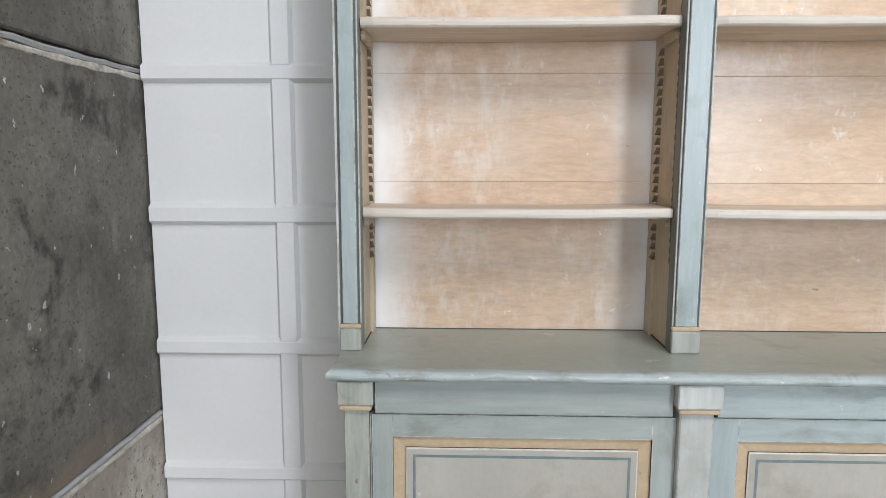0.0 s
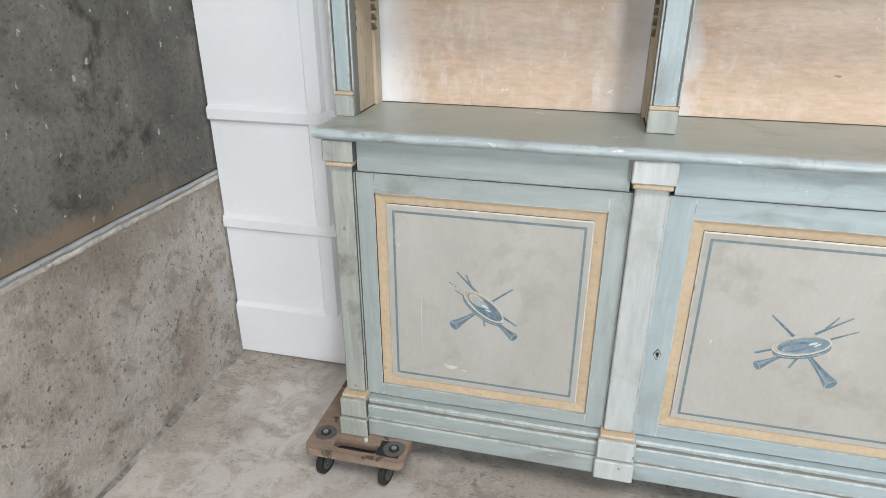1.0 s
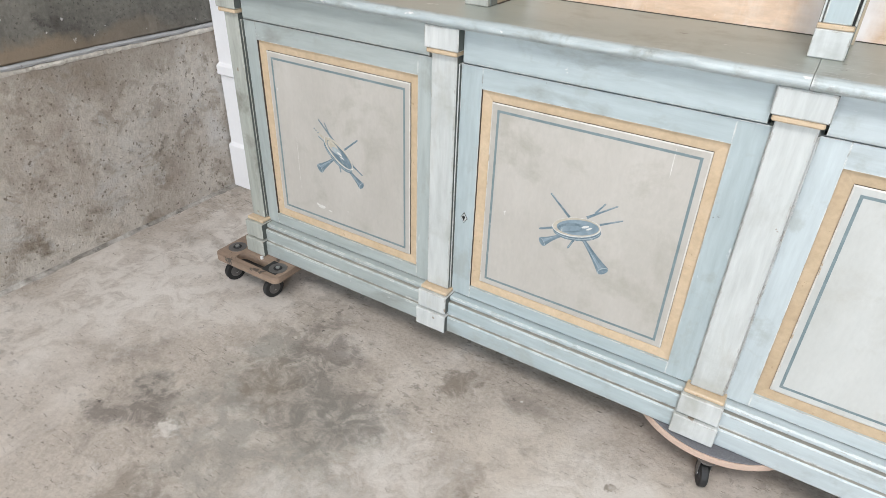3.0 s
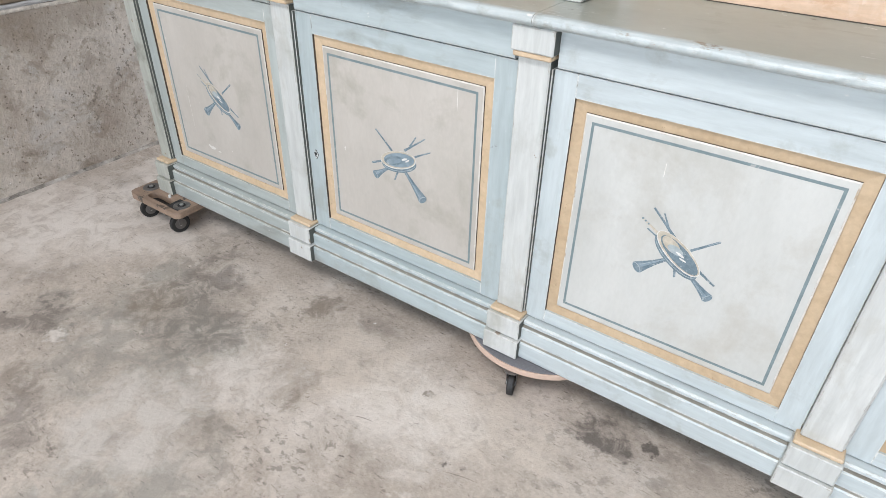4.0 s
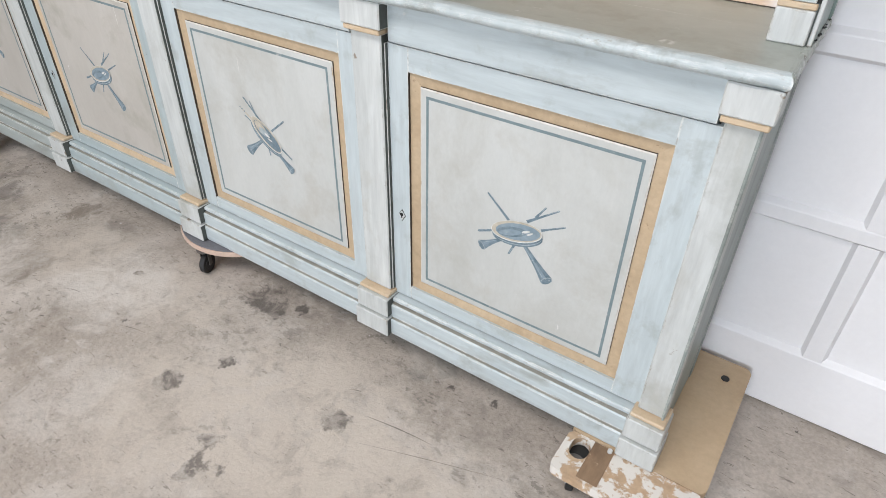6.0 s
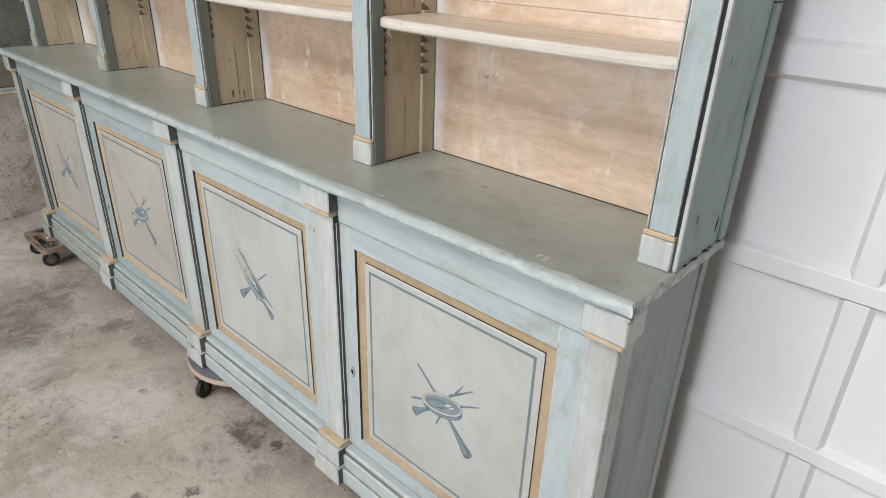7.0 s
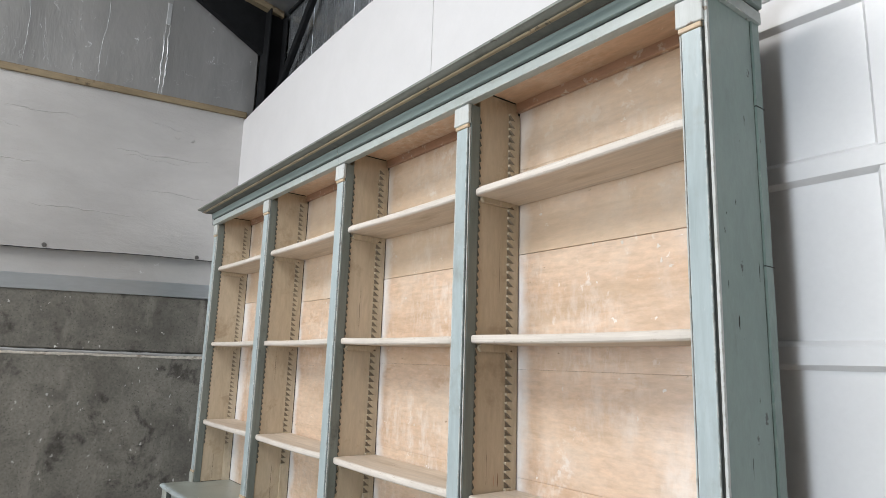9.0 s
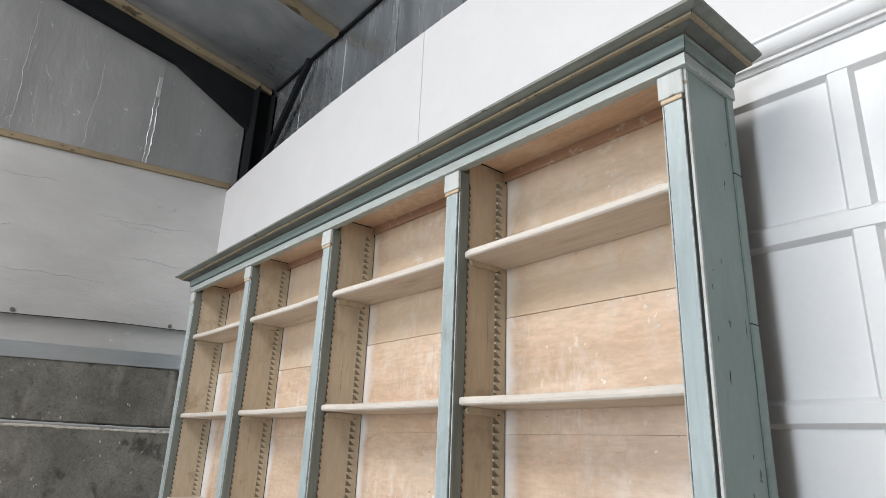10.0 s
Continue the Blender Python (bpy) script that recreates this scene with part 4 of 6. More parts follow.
for y0, y1 in ((FY, -0.55), (-0.545, 1.168), (1.19, 1.85)):
    bm = bmesh.new()
    top = [(y0, 4.529 + 0.204 * (1.141 - max(y0, -0.9))), (y1, 4.529 + 0.204 * (1.141 - y1))] if y1 < 1.17 else [(y0, 4.512), (y1, 4.228)]
    ring = [(y0, 3.50), (y1, 3.50), top[1], top[0]]
    a = [bm.verts.new((WX + 0.008, y, z)) for y, z in ring]
    b = [bm.verts.new((WX - 0.05, y, z)) for y, z in ring]
    bm.faces.new(a), bm.faces.new(b[::-1])
    for i in range(4):
        bm.faces.new((a[i], a[(i + 1) % 4], b[(i + 1) % 4], b[i]))
    part("foil_board", bm, FOIL, upper_left, "crinkled foil insulation board")


def crease(y0, z0, y1, z1, width, material, label):
    """A sharp fold standing up from the foil, along a wavering line."""
    bm = bmesh.new()
    n = 26
    base, lift = (0.0082, 0.9) if z0 > 3.59 else (0.0102, 1.1)
    rows = []
    across = Vector((z1 - z0, y0 - y1)).normalized()
    for i in range(n + 1):
        t = i / n
        w = width * 0.75 * (0.4 + 0.6 * abs(noise.noise(Vector((t * 6, y0 * 9, 1))))) * math.sin(math.pi * min(max(t, 0.02), 0.98)) ** 0.4
        k = 0.025 * noise.noise(Vector((t * 3.5, y0 * 7, 4))) + 0.010 * noise.noise(Vector((t * 14, y0 * 7, 8)))
        y, z = y0 + (y1 - y0) * t + across.x * k, z0 + (z1 - z0) * t + across.y * k
        if z0 < 3.59:
            # the board bows out towards its lower edge
            base = 0.0101 + (0.016 + 0.01 * noise.noise(Vector((4, y * 1.7, 0)))) * (3.545 - z) / 1.099
        rows.append([bm.verts.new((x, y + across.x * u, z + across.y * u)) for x, u in
                     ((WX + base, -w), (WX + base + w * lift, -w * 0.1), (WX + base, w))])
    for a, b in zip(rows, rows[1:]):
        for k in range(3):
            bm.faces.new((a[k], a[(k + 1) % 3], b[(k + 1) % 3], b[k]))
    bm.faces.new(rows[0]), bm.faces.new(rows[-1][::-1])
    part("crease", bm, material, upper_left, label)


# creases use a lighter foil: the light their ridges catch is painted in
for y0, z0, y1, z1, w in ((0.361, 3.598, 0.342, 4.50, 0.006), (0.777, 3.60, 0.79, 4.36, 0.005), (0.46, 3.65, 0.45, 3.95, 0.003), (0.62, 3.62, 0.63, 3.80, 0.003),
                          (0.69, 4.18, 0.685, 4.30, 0.004), (0.98, 3.66, 0.985, 3.72, 0.003), (0.10, 3.60, 0.12, 4.2, 0.004), (1.45, 3.98, 1.60, 3.97, 0.002), (1.30, 3.85, 1.40, 3.82, 0.002)):
    crease(y0, z0, y1, z1, w, FOIL_BRIGHT, "bright folded foil crease")
dice = random.Random(11)
for k in range(34):
    y, z, h = dice.uniform(0.1, 1.08), 3.61 + 0.55 * dice.random() ** 1.8, dice.uniform(0.03, 0.13)
    crease(y, z, y + dice.uniform(-0.012, 0.012), z + h, dice.uniform(0.0012, 0.003), FOIL_BRIGHT, "")
for k in range(10):
    y, z = dice.uniform(1.25, 1.7), dice.uniform(3.65, 4.0)
    crease(y, z, y + dice.uniform(0.03, 0.10), z + dice.uniform(-0.01, 0.01), dice.uniform(0.001, 0.002), FOIL_BRIGHT, "")
for y0, z0, y1, z1, w in FOLDS:
    crease(y0, z0, y1, z1, w * 1.9, FOIL_PALE, "")
slab("foil_tape", WX + 0.0085, WX + 0.014, 1.160, 1.190, 4.165, 4.335, FOIL_BRIGHT, upper_left, "loose silver foil tape over the joint", bevel=0.002)
slab("foil_patch", WX - 0.03, WX + 0.0072, 1.1683, 1.1897, 3.52, 4.500, FOIL, upper_left, "foil closing the joint")
crease(1.158, 3.605, 1.163, 4.165, 0.012, FOIL_BRIGHT, "bright fold of loose foil tape")
crease(1.178, 3.605, 1.194, 4.165, 0.013, FOIL_BRIGHT, "bright fold of loose foil tape")

wall_back = slab("wall_back", WX - 0.3, RX + 0.3, 2.05, 2.3, 0, 4.5, FOIL)
tagged(wall_back, "foil-lined back wall of the shed", "wall", kind="structure")
for i in range(14):
    x = WX + 0.62 * i
    slab("foil_sheet", x, x + 0.612, 2.03, 2.048, 3.3, 4.507, FOIL_BACK, wall_back, bevel=0.003)

# white panelling on studs before the foil wall
panelling = slab("wall_panelling", WX + 0.008, RX, WY, WY + 0.04, 0, 2.75, WHITE)
tagged(panelling, "white painted wooden panelling with rails and stiles", "panelling", kind="structure")
RF = WY - 0.018


def rail(x0, x1, z0, z1):
    bm = bmesh.new()
    profile_x(bm, [(WY, z0), (RF + 0.002, z0 + 0.010), (RF, z0 + 0.012), (RF, z1 - 0.014), (RF + 0.002, z1 - 0.011), (WY, z1)], x0, x1)
    return part("rail", bm, WHITE, panelling)


def stile(x0, x1, z0, z1):
    """A chamfered upright between two rails, its ends running out on their slopes."""
    bm = bmesh.new()
    ring = [(x0, WY), (x0 + 0.010, RF + 0.0015), (x1 - 0.010, RF + 0.0015), (x1, WY)]
    a = [bm.verts.new((x, y, z0 - (0.010 if y < WY else 0))) for x, y in ring]
    b = [bm.verts.new((x, y, z1 + (0.009 if y < WY else 0))) for x, y in ring]
    for i in range(4):
        bm.faces.new((a[i], a[(i + 1) % 4], b[(i + 1) % 4], b[i]))
    bm.faces.new(a[::-1]), bm.faces.new(b)
    return part("stile", bm, WHITE, panelling)


MID = 1.35
L_RAILS = [(0.548, 0.608), (0.957, 1.016), (1.362, 1.428), (1.778, 1.838), (2.205, 2.265)]
R_RAILS = [(0.573, 0.632), (0.976, 1.040), (1.378, 1.456), (1.816, 1.882), (2.243, 2.310)]
for a, b in L_RAILS:
    rail(WX + 0.01, MID, a, b)
for a, b in R_RAILS:
    rail(MID, RX - 0.02, a, b)
rail(WX + 0.01, MID, 0.0, 0.233)
rail(MID, RX - 0.02, 0.0, 0.225)
rail(WX + 0.01, RX - 0.02, 2.648, 2.745)
zs = [0.233] + [v for r in L_RAILS for v in r] + [2.648]
for x in (-0.546, 0.3):
    for a, b in zip(zs[0::2], zs[1::2]):
        stile(x, x + 0.070, a, b)
zs = [0.225] + [v for r in R_RAILS for v in r] + [2.648]
for x in (2.35, 3.203, 4.06, 4.92, 5.78, 6.64):
    for a, b in zip(zs[0::2], zs[1::2]):
        d = 0.03 if b < 1.5 else 0.0
        stile(x + d, x + d + 0.064, a, b)
bm = bmesh.new()
prof = [(WY, 2.745), (WY - 0.012, 2.745), (WY - 0.016, 2.752), (WY - 0.016, 2.760), (WY - 0.022, 2.764)]
prof += [(WY - 0.022 - 0.028 * math.sin(a), 2.764 + 0.042 * (1 - math.cos(a)) / 1.0) for a in np.linspace(0.25, 1.5, 7)]
prof += [(WY - 0.056, 2.808), (WY - 0.056, 2.816), (WY, 2.816)]
profile_x(bm, [(float(y), float(z)) for y, z in prof], WX + 0.01, RX - 0.02)
part("cornice_moulding", bm, WHITE, panelling)

white_boards = new("white_boarding")
tagged(white_boards, "smooth white boards above the panelling, slightly bowed", "boarding", kind="structure")
for x0, x1 in ((WX + 0.004, 1.545), (1.548, 3.9), (3.903, 6.3)):
    bm = bmesh.new()
    n = 16
    ring = []
    for i in range(n + 1):
        x = x0 + (x1 - x0) * i / n
        top = 3.575 + 0.125 * math.sin(math.pi * min(max((x + 1.0) / 4.6, 0), 1)) ** 0.8
        ring.append([bm.verts.new((x, y, z)) for y, z in ((WY - 0.027, 2.755), (WY - 0.027, top), (WY - 0.007, top), (WY - 0.007, 2.755))])
    for a, b in zip(ring, ring[1:]):
        for i in range(4):
            bm.faces.new((a[i], a[(i + 1) % 4], b[(i + 1) % 4], b[i]))
    bm.faces.new(ring[0]), bm.faces.new(ring[-1][::-1])
    part("white_board", bm, WHITE_BOARD, white_boards)

# roof, sloping up from the back wall
bm = bmesh.new()
ridge = -0.95


def roof_sheet(bm, x0, x1, y0, y1):
    """A flat length of the roof, on either slope."""
    def z(y):
        return roof_z(y) if y >= ridge else roof_z(ridge) - (ridge - y) * SLOPE
    a = [bm.verts.new(c) for c in ((x0, y0, z(y0)), (x1, y0, z(y0)), (x1, y1, z(y1)), (x0, y1, z(y1)))]
    b = [bm.verts.new((v.co.x, v.co.y, v.co.z + 0.12)) for v in a]
    bm.faces.new(a), bm.faces.new(b[::-1])
    for i in range(4):
        bm.faces.new((a[i], a[(i + 1) % 4], b[(i + 1) % 4], b[i]))


# the far slope leaves a long roof light open
for x0, x1, y0, y1 in ((WX - 0.4, RX + 0.4, 2.3, ridge), (WX - 0.4, RX + 0.4, ridge, -1.0), (WX - 0.4, -0.6, -1.0, -2.6), (3.8, RX + 0.4, -1.0, -2.6), (WX - 0.4, RX + 0.4, -2.6, FY - 0.4)):
    roof_sheet(bm, x0, x1, y0, y1)
ceiling = part("ceiling", bm, FOIL_ROOF)
tagged(ceiling, "foil-lined sloping shed roof", "roof", kind="structure")


def sloped(name, x0, x1, y0, y1, drop0, drop1, material, label, kind_of):
    bm = bmesh.new()
    vs = []
    for x in (x0, x1):
        for y, d in ((y0, drop0), (y0, drop1), (y1, drop1), (y1, drop0)):
            vs.append(bm.verts.new((x, y, roof_z(y) - d)))
    for f in ((0, 1, 2, 3), (7, 6, 5, 4), (0, 4, 5, 1), (1, 5, 6, 2), (2, 6, 7, 3), (3, 7, 4, 0)):
        bm.faces.new([vs[i] for i in f])
    return tagged(part(name, bm, material), label, kind_of, kind="structure")


# haunched rafter, deeper where it meets the corner post
bm = bmesh.new()
line = [(2.01, 0.003), (ridge, 0.003), (ridge, 0.20), (1.25, 0.20), (2.01, 0.46)]
near = [bm.verts.new((WX + 0.066, y, roof_z(y) - d)) for y, d in line]
far = [bm.verts.new((WX + 0.010, y, roof_z(y) - d)) for y, d in line]
bm.faces.new(near), bm.faces.new(far[::-1])
for i in range(5):
    bm.faces.new((near[i], near[(i + 1) % 5], far[(i + 1) % 5], far[i]))
tagged(part("rafter", bm, STEEL), "dark steel rafter along the side wall", "beam", kind="structure")
for x in (-0.862, 0.20, 1.28):
    sloped("roof_batten", x, x + 0.058, ridge, 1.99, 0.055, 0.003, TIMBER, "timber batten under the roof foil", "batten")
bm = bmesh.new()
box(bm, WX + 0.01, WX + 0.17, 1.866, 1.878, 0, 4.50, 0.002)
box(bm, WX + 0.01, WX + 0.17, 2.0, 2.012, 0, 4.48, 0.002)
box(bm, WX + 0.085, WX + 0.095, 1.878, 2.0, 0, 4.49)
tagged(part("steel_post", bm, STEEL), "dark steel I-section post in the corner", "post", kind="structure")
bm = bmesh.new()
box(bm, -0.60, 0.44, -0.022, 0.022, -0.026, 0.026, 0.006)
bm.transform(Matrix.Translation((-0.385, 1.955, 4.13)) @ Matrix.Rotation(-radians(45), 4, "Y"))
tagged(part("steel_brace", bm, STEEL), "dark diagonal steel brace under the eave", "brace", kind="structure")
bm = bmesh.new()
box(bm, WX + 0.16, RX, 2.008, 2.029, 4.508, 4.528)
tagged(part("eave_strip", bm, STEEL), "thin dark strip under the eave", "strip", kind="structure")

# plain walls that close the shed, with the wide door opening in the front
wall_right = slab("wall_right", RX, RX + 0.3, FY, 2.2, 0, 5.0, CONCRETE)
tagged(wall_right, "grey concrete side wall", "wall", kind="structure")
bm = bmesh.new()
box(bm, WX - 0.3, -0.7, FY - 0.2, FY, 0, 4.35)
box(bm, -0.7, 2.2, FY - 0.2, FY, 0, 4.35)
box(bm, 4.4, RX + 0.3, FY - 0.2, FY, 0, 4.35)
box(bm, 2.2, 4.4, FY - 0.2, FY, 3.8, 4.35)
tagged(part("wall_front", bm, CONCRETE), "front wall with a wide open doorway", "wall", kind="structure")

# ---- bookcase base ----
base = new("sideboard")
tagged(base, "pale blue-grey painted cupboard base with four panelled doors, on dollies", "sideboard")
BOT, TOP = 0.125, 1.055
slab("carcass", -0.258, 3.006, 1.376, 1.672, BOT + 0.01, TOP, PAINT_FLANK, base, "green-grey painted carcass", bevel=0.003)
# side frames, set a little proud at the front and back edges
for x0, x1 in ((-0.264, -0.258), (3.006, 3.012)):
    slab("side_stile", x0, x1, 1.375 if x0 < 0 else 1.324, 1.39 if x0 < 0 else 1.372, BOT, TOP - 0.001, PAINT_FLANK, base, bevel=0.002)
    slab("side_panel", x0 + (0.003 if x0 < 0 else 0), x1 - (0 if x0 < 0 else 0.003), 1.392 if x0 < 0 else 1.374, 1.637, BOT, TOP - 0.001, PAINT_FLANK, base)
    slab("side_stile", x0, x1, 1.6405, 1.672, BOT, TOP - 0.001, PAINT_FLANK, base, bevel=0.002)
    slab("joint", x0 + (0.004 if x0 < 0 else 0.0001), x1 - (0.0001 if x0 < 0 else 0.004), 1.6373, 1.6402, BOT, TOP - 0.001, GAP, base)

PIL = [(-0.256, -0.197), (0.514, 0.591), (1.330, 1.412), (2.139, 2.226), (2.950, 3.013)]


def bands(bm, x0, x1, rows, slot=0):
    for grow, y, z0, z1 in rows:
        box(bm, x0 - grow, x1 + grow, y, 1.374, z0, z1, 0.0025, slot)


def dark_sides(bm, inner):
    """Dark right-hand faces, picked by their normal; the last pilaster keeps its paint."""
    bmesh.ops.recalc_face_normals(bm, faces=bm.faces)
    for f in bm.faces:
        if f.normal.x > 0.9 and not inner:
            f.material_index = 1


for i, (x0, x1) in enumerate(PIL):
    inner = i == 4
    bm = bmesh.new()
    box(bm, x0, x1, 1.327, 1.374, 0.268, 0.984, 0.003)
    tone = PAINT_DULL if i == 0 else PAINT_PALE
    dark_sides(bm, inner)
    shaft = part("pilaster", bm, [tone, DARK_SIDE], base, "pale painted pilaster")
    if i < 4:
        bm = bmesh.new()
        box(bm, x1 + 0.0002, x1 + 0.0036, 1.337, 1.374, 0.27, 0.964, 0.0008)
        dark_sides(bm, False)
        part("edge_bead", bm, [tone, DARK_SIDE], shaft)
    g = 0.012
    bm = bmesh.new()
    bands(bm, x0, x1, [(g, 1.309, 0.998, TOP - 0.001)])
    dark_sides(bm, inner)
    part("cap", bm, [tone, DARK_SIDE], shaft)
    bm = bmesh.new()
    bands(bm, x0, x1, [(g * 0.6, 1.312, 0.985, 0.997)])
    part("gilt_band", bm, GILT, shaft, "ochre painted moulding")
    bm = bmesh.new()
    bands(bm, x0, x1, [(g * 0.7, 1.305, 0.256, 0.267)])
    part("gilt_band", bm, GILT, shaft, "ochre painted moulding")
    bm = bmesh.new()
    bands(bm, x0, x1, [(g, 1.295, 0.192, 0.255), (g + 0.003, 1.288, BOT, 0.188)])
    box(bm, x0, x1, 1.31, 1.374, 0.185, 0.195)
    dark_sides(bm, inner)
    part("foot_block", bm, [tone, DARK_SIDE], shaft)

for (a0, a1), (b0, b1) in zip(PIL, PIL[1:]):
    x0, x1 = a1 + 0.013, b0 - 0.013
    bm = bmesh.new()
    profile_x(bm, [(1.374, 0.968), (1.341, 0.968), (1.338, 0.971), (1.337, 0.976), (1.337, 1.050), (1.339, TOP - 0.001), (1.374, TOP - 0.001)], x0, x1)
    tone = PAINT_H_DULL if a0 < 0 else PAINT_H if a0 < 1 else PAINT_H_PALE
    part("frieze", bm, tone, base)
    slab("joint", x0 - 0.004, x1 + 0.004, 1.354, 1.3735, 0.9645, 0.9678, GAP, base)
    slab("joint", x0 - 0.004, x1 + 0.004, 1.350, 1.3735, 0.2525, 0.2556, GAP, base)
    bm = bmesh.new()
    profile_x(bm, [(1.374, BOT), (1.308, BOT), (1.306, 0.130), (1.306, 0.178), (1.309, 0.182), (1.316, 0.184), (1.316, 0.187), (1.3145, 0.189), (1.3145, 0.226),
                   (1.318, 0.230), (1.328, 0.2325), (1.328, 0.2365), (1.323, 0.238), (1.323, 0.246), (1.327, 0.250), (1.374, 0.252)], x0 - 0.003, x1 + 0.003)
    bmesh.ops.recalc_face_normals(bm, faces=bm.faces)
    for f in bm.faces:
        if f.normal.z > 0.7 and f.calc_center_median().z < 0.24:
            f.material_index = 1
    part("plinth", bm, [tone, DUST], base, "stepped plinth with dusty ledges")

PANELS = [(-0.144, 0.460), (0.657, 1.262), (1.473, 2.081), (2.285, 2.880)]
PZ0, PZ1 = 0.296, 0.909


def frame_ring(bm, x0, x1, z0, z1, w, y_out, y_in, y_back, slot=0, rim=0):
    """A mitred frame, its face sloping from y_out at the outside to y_in at the inside."""
    o = [(x0, z0), (x1, z0), (x1, z1), (x0, z1)]
    i = [(x0 + w, z0 + w), (x1 - w, z0 + w), (x1 - w, z1 - w), (x0 + w, z1 - w)]
    O = [bm.verts.new((x, y_out, z)) for x, z in o]
    I = [bm.verts.new((x, y_in, z)) for x, z in i]
    OB = [bm.verts.new((x, y_back, z)) for x, z in o]
    IB = [bm.verts.new((x, y_back, z)) for x, z in i]
    for k in range(4):
        j = (k + 1) % 4
        for q in ((O[k], O[j], I[j], I[k]), (OB[k], OB[j], O[j], O[k]), (I[k], I[j], IB[j], IB[k]), (IB[k], IB[j], OB[j], OB[k])):
            bm.faces.new(q).material_index = rim if q[0] is OB[k] else slot


def strip(bm, p, q, w0, w1, y, slot):
    """A brush stroke from p to q, w0 wide at p and w1 at q."""
    d = (Vector(q) - Vector(p)).normalized()
    s = Vector((-d.y, d.x))
    pts = []
    for k in range(5):
        t = k / 4
        c = Vector(p).lerp(Vector(q), t)
        pts.append((c, w0 + (w1 - w0) * t ** 2.2))
    left = [bm.verts.new((c.x + s.x * w / 2, y, c.y + s.y * w / 2)) for c, w in pts]
    right = [bm.verts.new((c.x - s.x * w / 2, y, c.y - s.y * w / 2)) for c, w in pts]
    for k in range(4):
        bm.faces.new((left[k], left[k + 1], right[k + 1], right[k])).material_index = slot


def oval(bm, c, a, b, tilt, y, slot, n=36):
    vs = []
    for k in range(n):
        t = 2 * math.pi * k / n
        u, v = a * math.cos(t), b * math.sin(t)
        vs.append(bm.verts.new((c[0] + u * math.cos(tilt) - v * math.sin(tilt), y, c[1] + u * math.sin(tilt) + v * math.cos(tilt))))
    bm.faces.new(vs).material_index = slot


def motif(door, cx, cz, kind, y):
    """A painted trophy of a tambourine, pipes and sticks."""
    bm = bmesh.new()
    D, P, W, T, M = 0, 1, 2, 3, 4
    if kind == "a":
        u, v, tilt, a, b = 0.00053, 0.00060, radians(-37), 0.067, 0.026
        sticks = [(-140, 155, -40, 75, 4, 5, D), (-95, 145, -75, 100, 3, 4, D), (-180, 100, -120, 65, 4, 5, T), (145, 100, 55, 35, 4, 4, D),
                  (8, -105, -5, -50, 4, 5, D), (172, -85, 110, -50, 4, 5, D), (-150, 62, -80, 25, 3, 3, D)]
        horns = [(-45, -45, -160, -125, 6, 30), (90, -95, 165, -150, 7, 26)]
    else:
        u, v, tilt, a, b = 0.00047, 0.00058, radians(4), 0.066, 0.027
        sticks = [(-135, 150, -45, 55, 4, 5, D), (235, 120, 80, 65, 3, 5, D), (170, 125, 140, 95, 3, 4, D), (260, 55, 170, 30, 3, 4, D),
                  (-220, -30, -170, -20, 5, 4, D), (-55, -110, -10, -65, 4, 5, D)]
        horns = [(-120, -62, -215, -98, 6, 26), (40, -60, 145, -205, 7, 32)]
    for k, (x0, z0, x1, z1, w0, w1, s) in enumerate(sticks):
        p, q = (cx + u * x0, cz + v * z0), (cx + u * x1 * 0.8, cz + v * z1 * 0.8)
        strip(bm, p, q, w0 * 0.0013, w1 * 0.0016, y - 0.00002 * k, s)
        strip(bm, (p[0] + 0.0012, p[1] + 0.0016), (p[0] * 0.6 + q[0] * 0.4 + 0.0012, p[1] * 0.6 + q[1] * 0.4 + 0.0016), 0.0010, 0.0006, y - 0.0003 - 0.00002 * k, P)
        # carved knobs on the stick
        for f in (0.0, 0.16, 0.34):
            oval(bm, (p[0] + (q[0] - p[0]) * f, p[1] + (q[1] - p[1]) * f), min(w0, 4) * 0.0008, min(w0, 4) * 0.0006, 0.6, y - 0.00022 - 0.00002 * k, D, 9)
    for x0, z0, x1, z1, w0, w1 in horns:
        p, q = Vector((cx + u * x0, cz + v * z0)), Vector((cx + u * x1, cz + v * z1))
        d = (q - p).normalized()
        s = Vector((-d.y, d.x)) * 0.0028
        strip(bm, p - d * 0.02, q, w0 * 0.0014, w1 * 0.0011, y, D)
        strip(bm, p - s * 0.1, q - d * 0.004 - s * 0.9, w0 * 0.0005, w1 * 0.00042, y - 0.0002, M)
        strip(bm, p - s * 0.5, q - d * 0.012 - s * 1.7, 0.0008, 0.0012, y - 0.0004, P)
        oval(bm, (q.x, q.y), w1 * 0.00053, w1 * 0.00026, math.atan2(s.y, s.x), y - 0.0006, P, 18)
        oval(bm, (q.x + d.x * 0.0006, q.y + d.y * 0.0006), w1 * 0.00047, w1 * 0.00022, math.atan2(s.y, s.x), y - 0.0008, D, 18)
        for f in (0.2, 0.45):
            c = p.lerp(q, f)
            oval(bm, (c.x, c.y), 0.0018, 0.0014, 0, y - 0.0005, D, 9)
    ax = Vector((math.cos(tilt), math.sin(tilt)))
    oval(bm, (cx + 0.006 * math.sin(tilt), cz - 0.0125), a, b * 1.02, tilt, y - 0.0004, D)
    oval(bm, (cx + 0.004 * math.sin(tilt), cz - 0.0085), a * 0.985, b * 1.02, tilt, y - 0.0006, P)
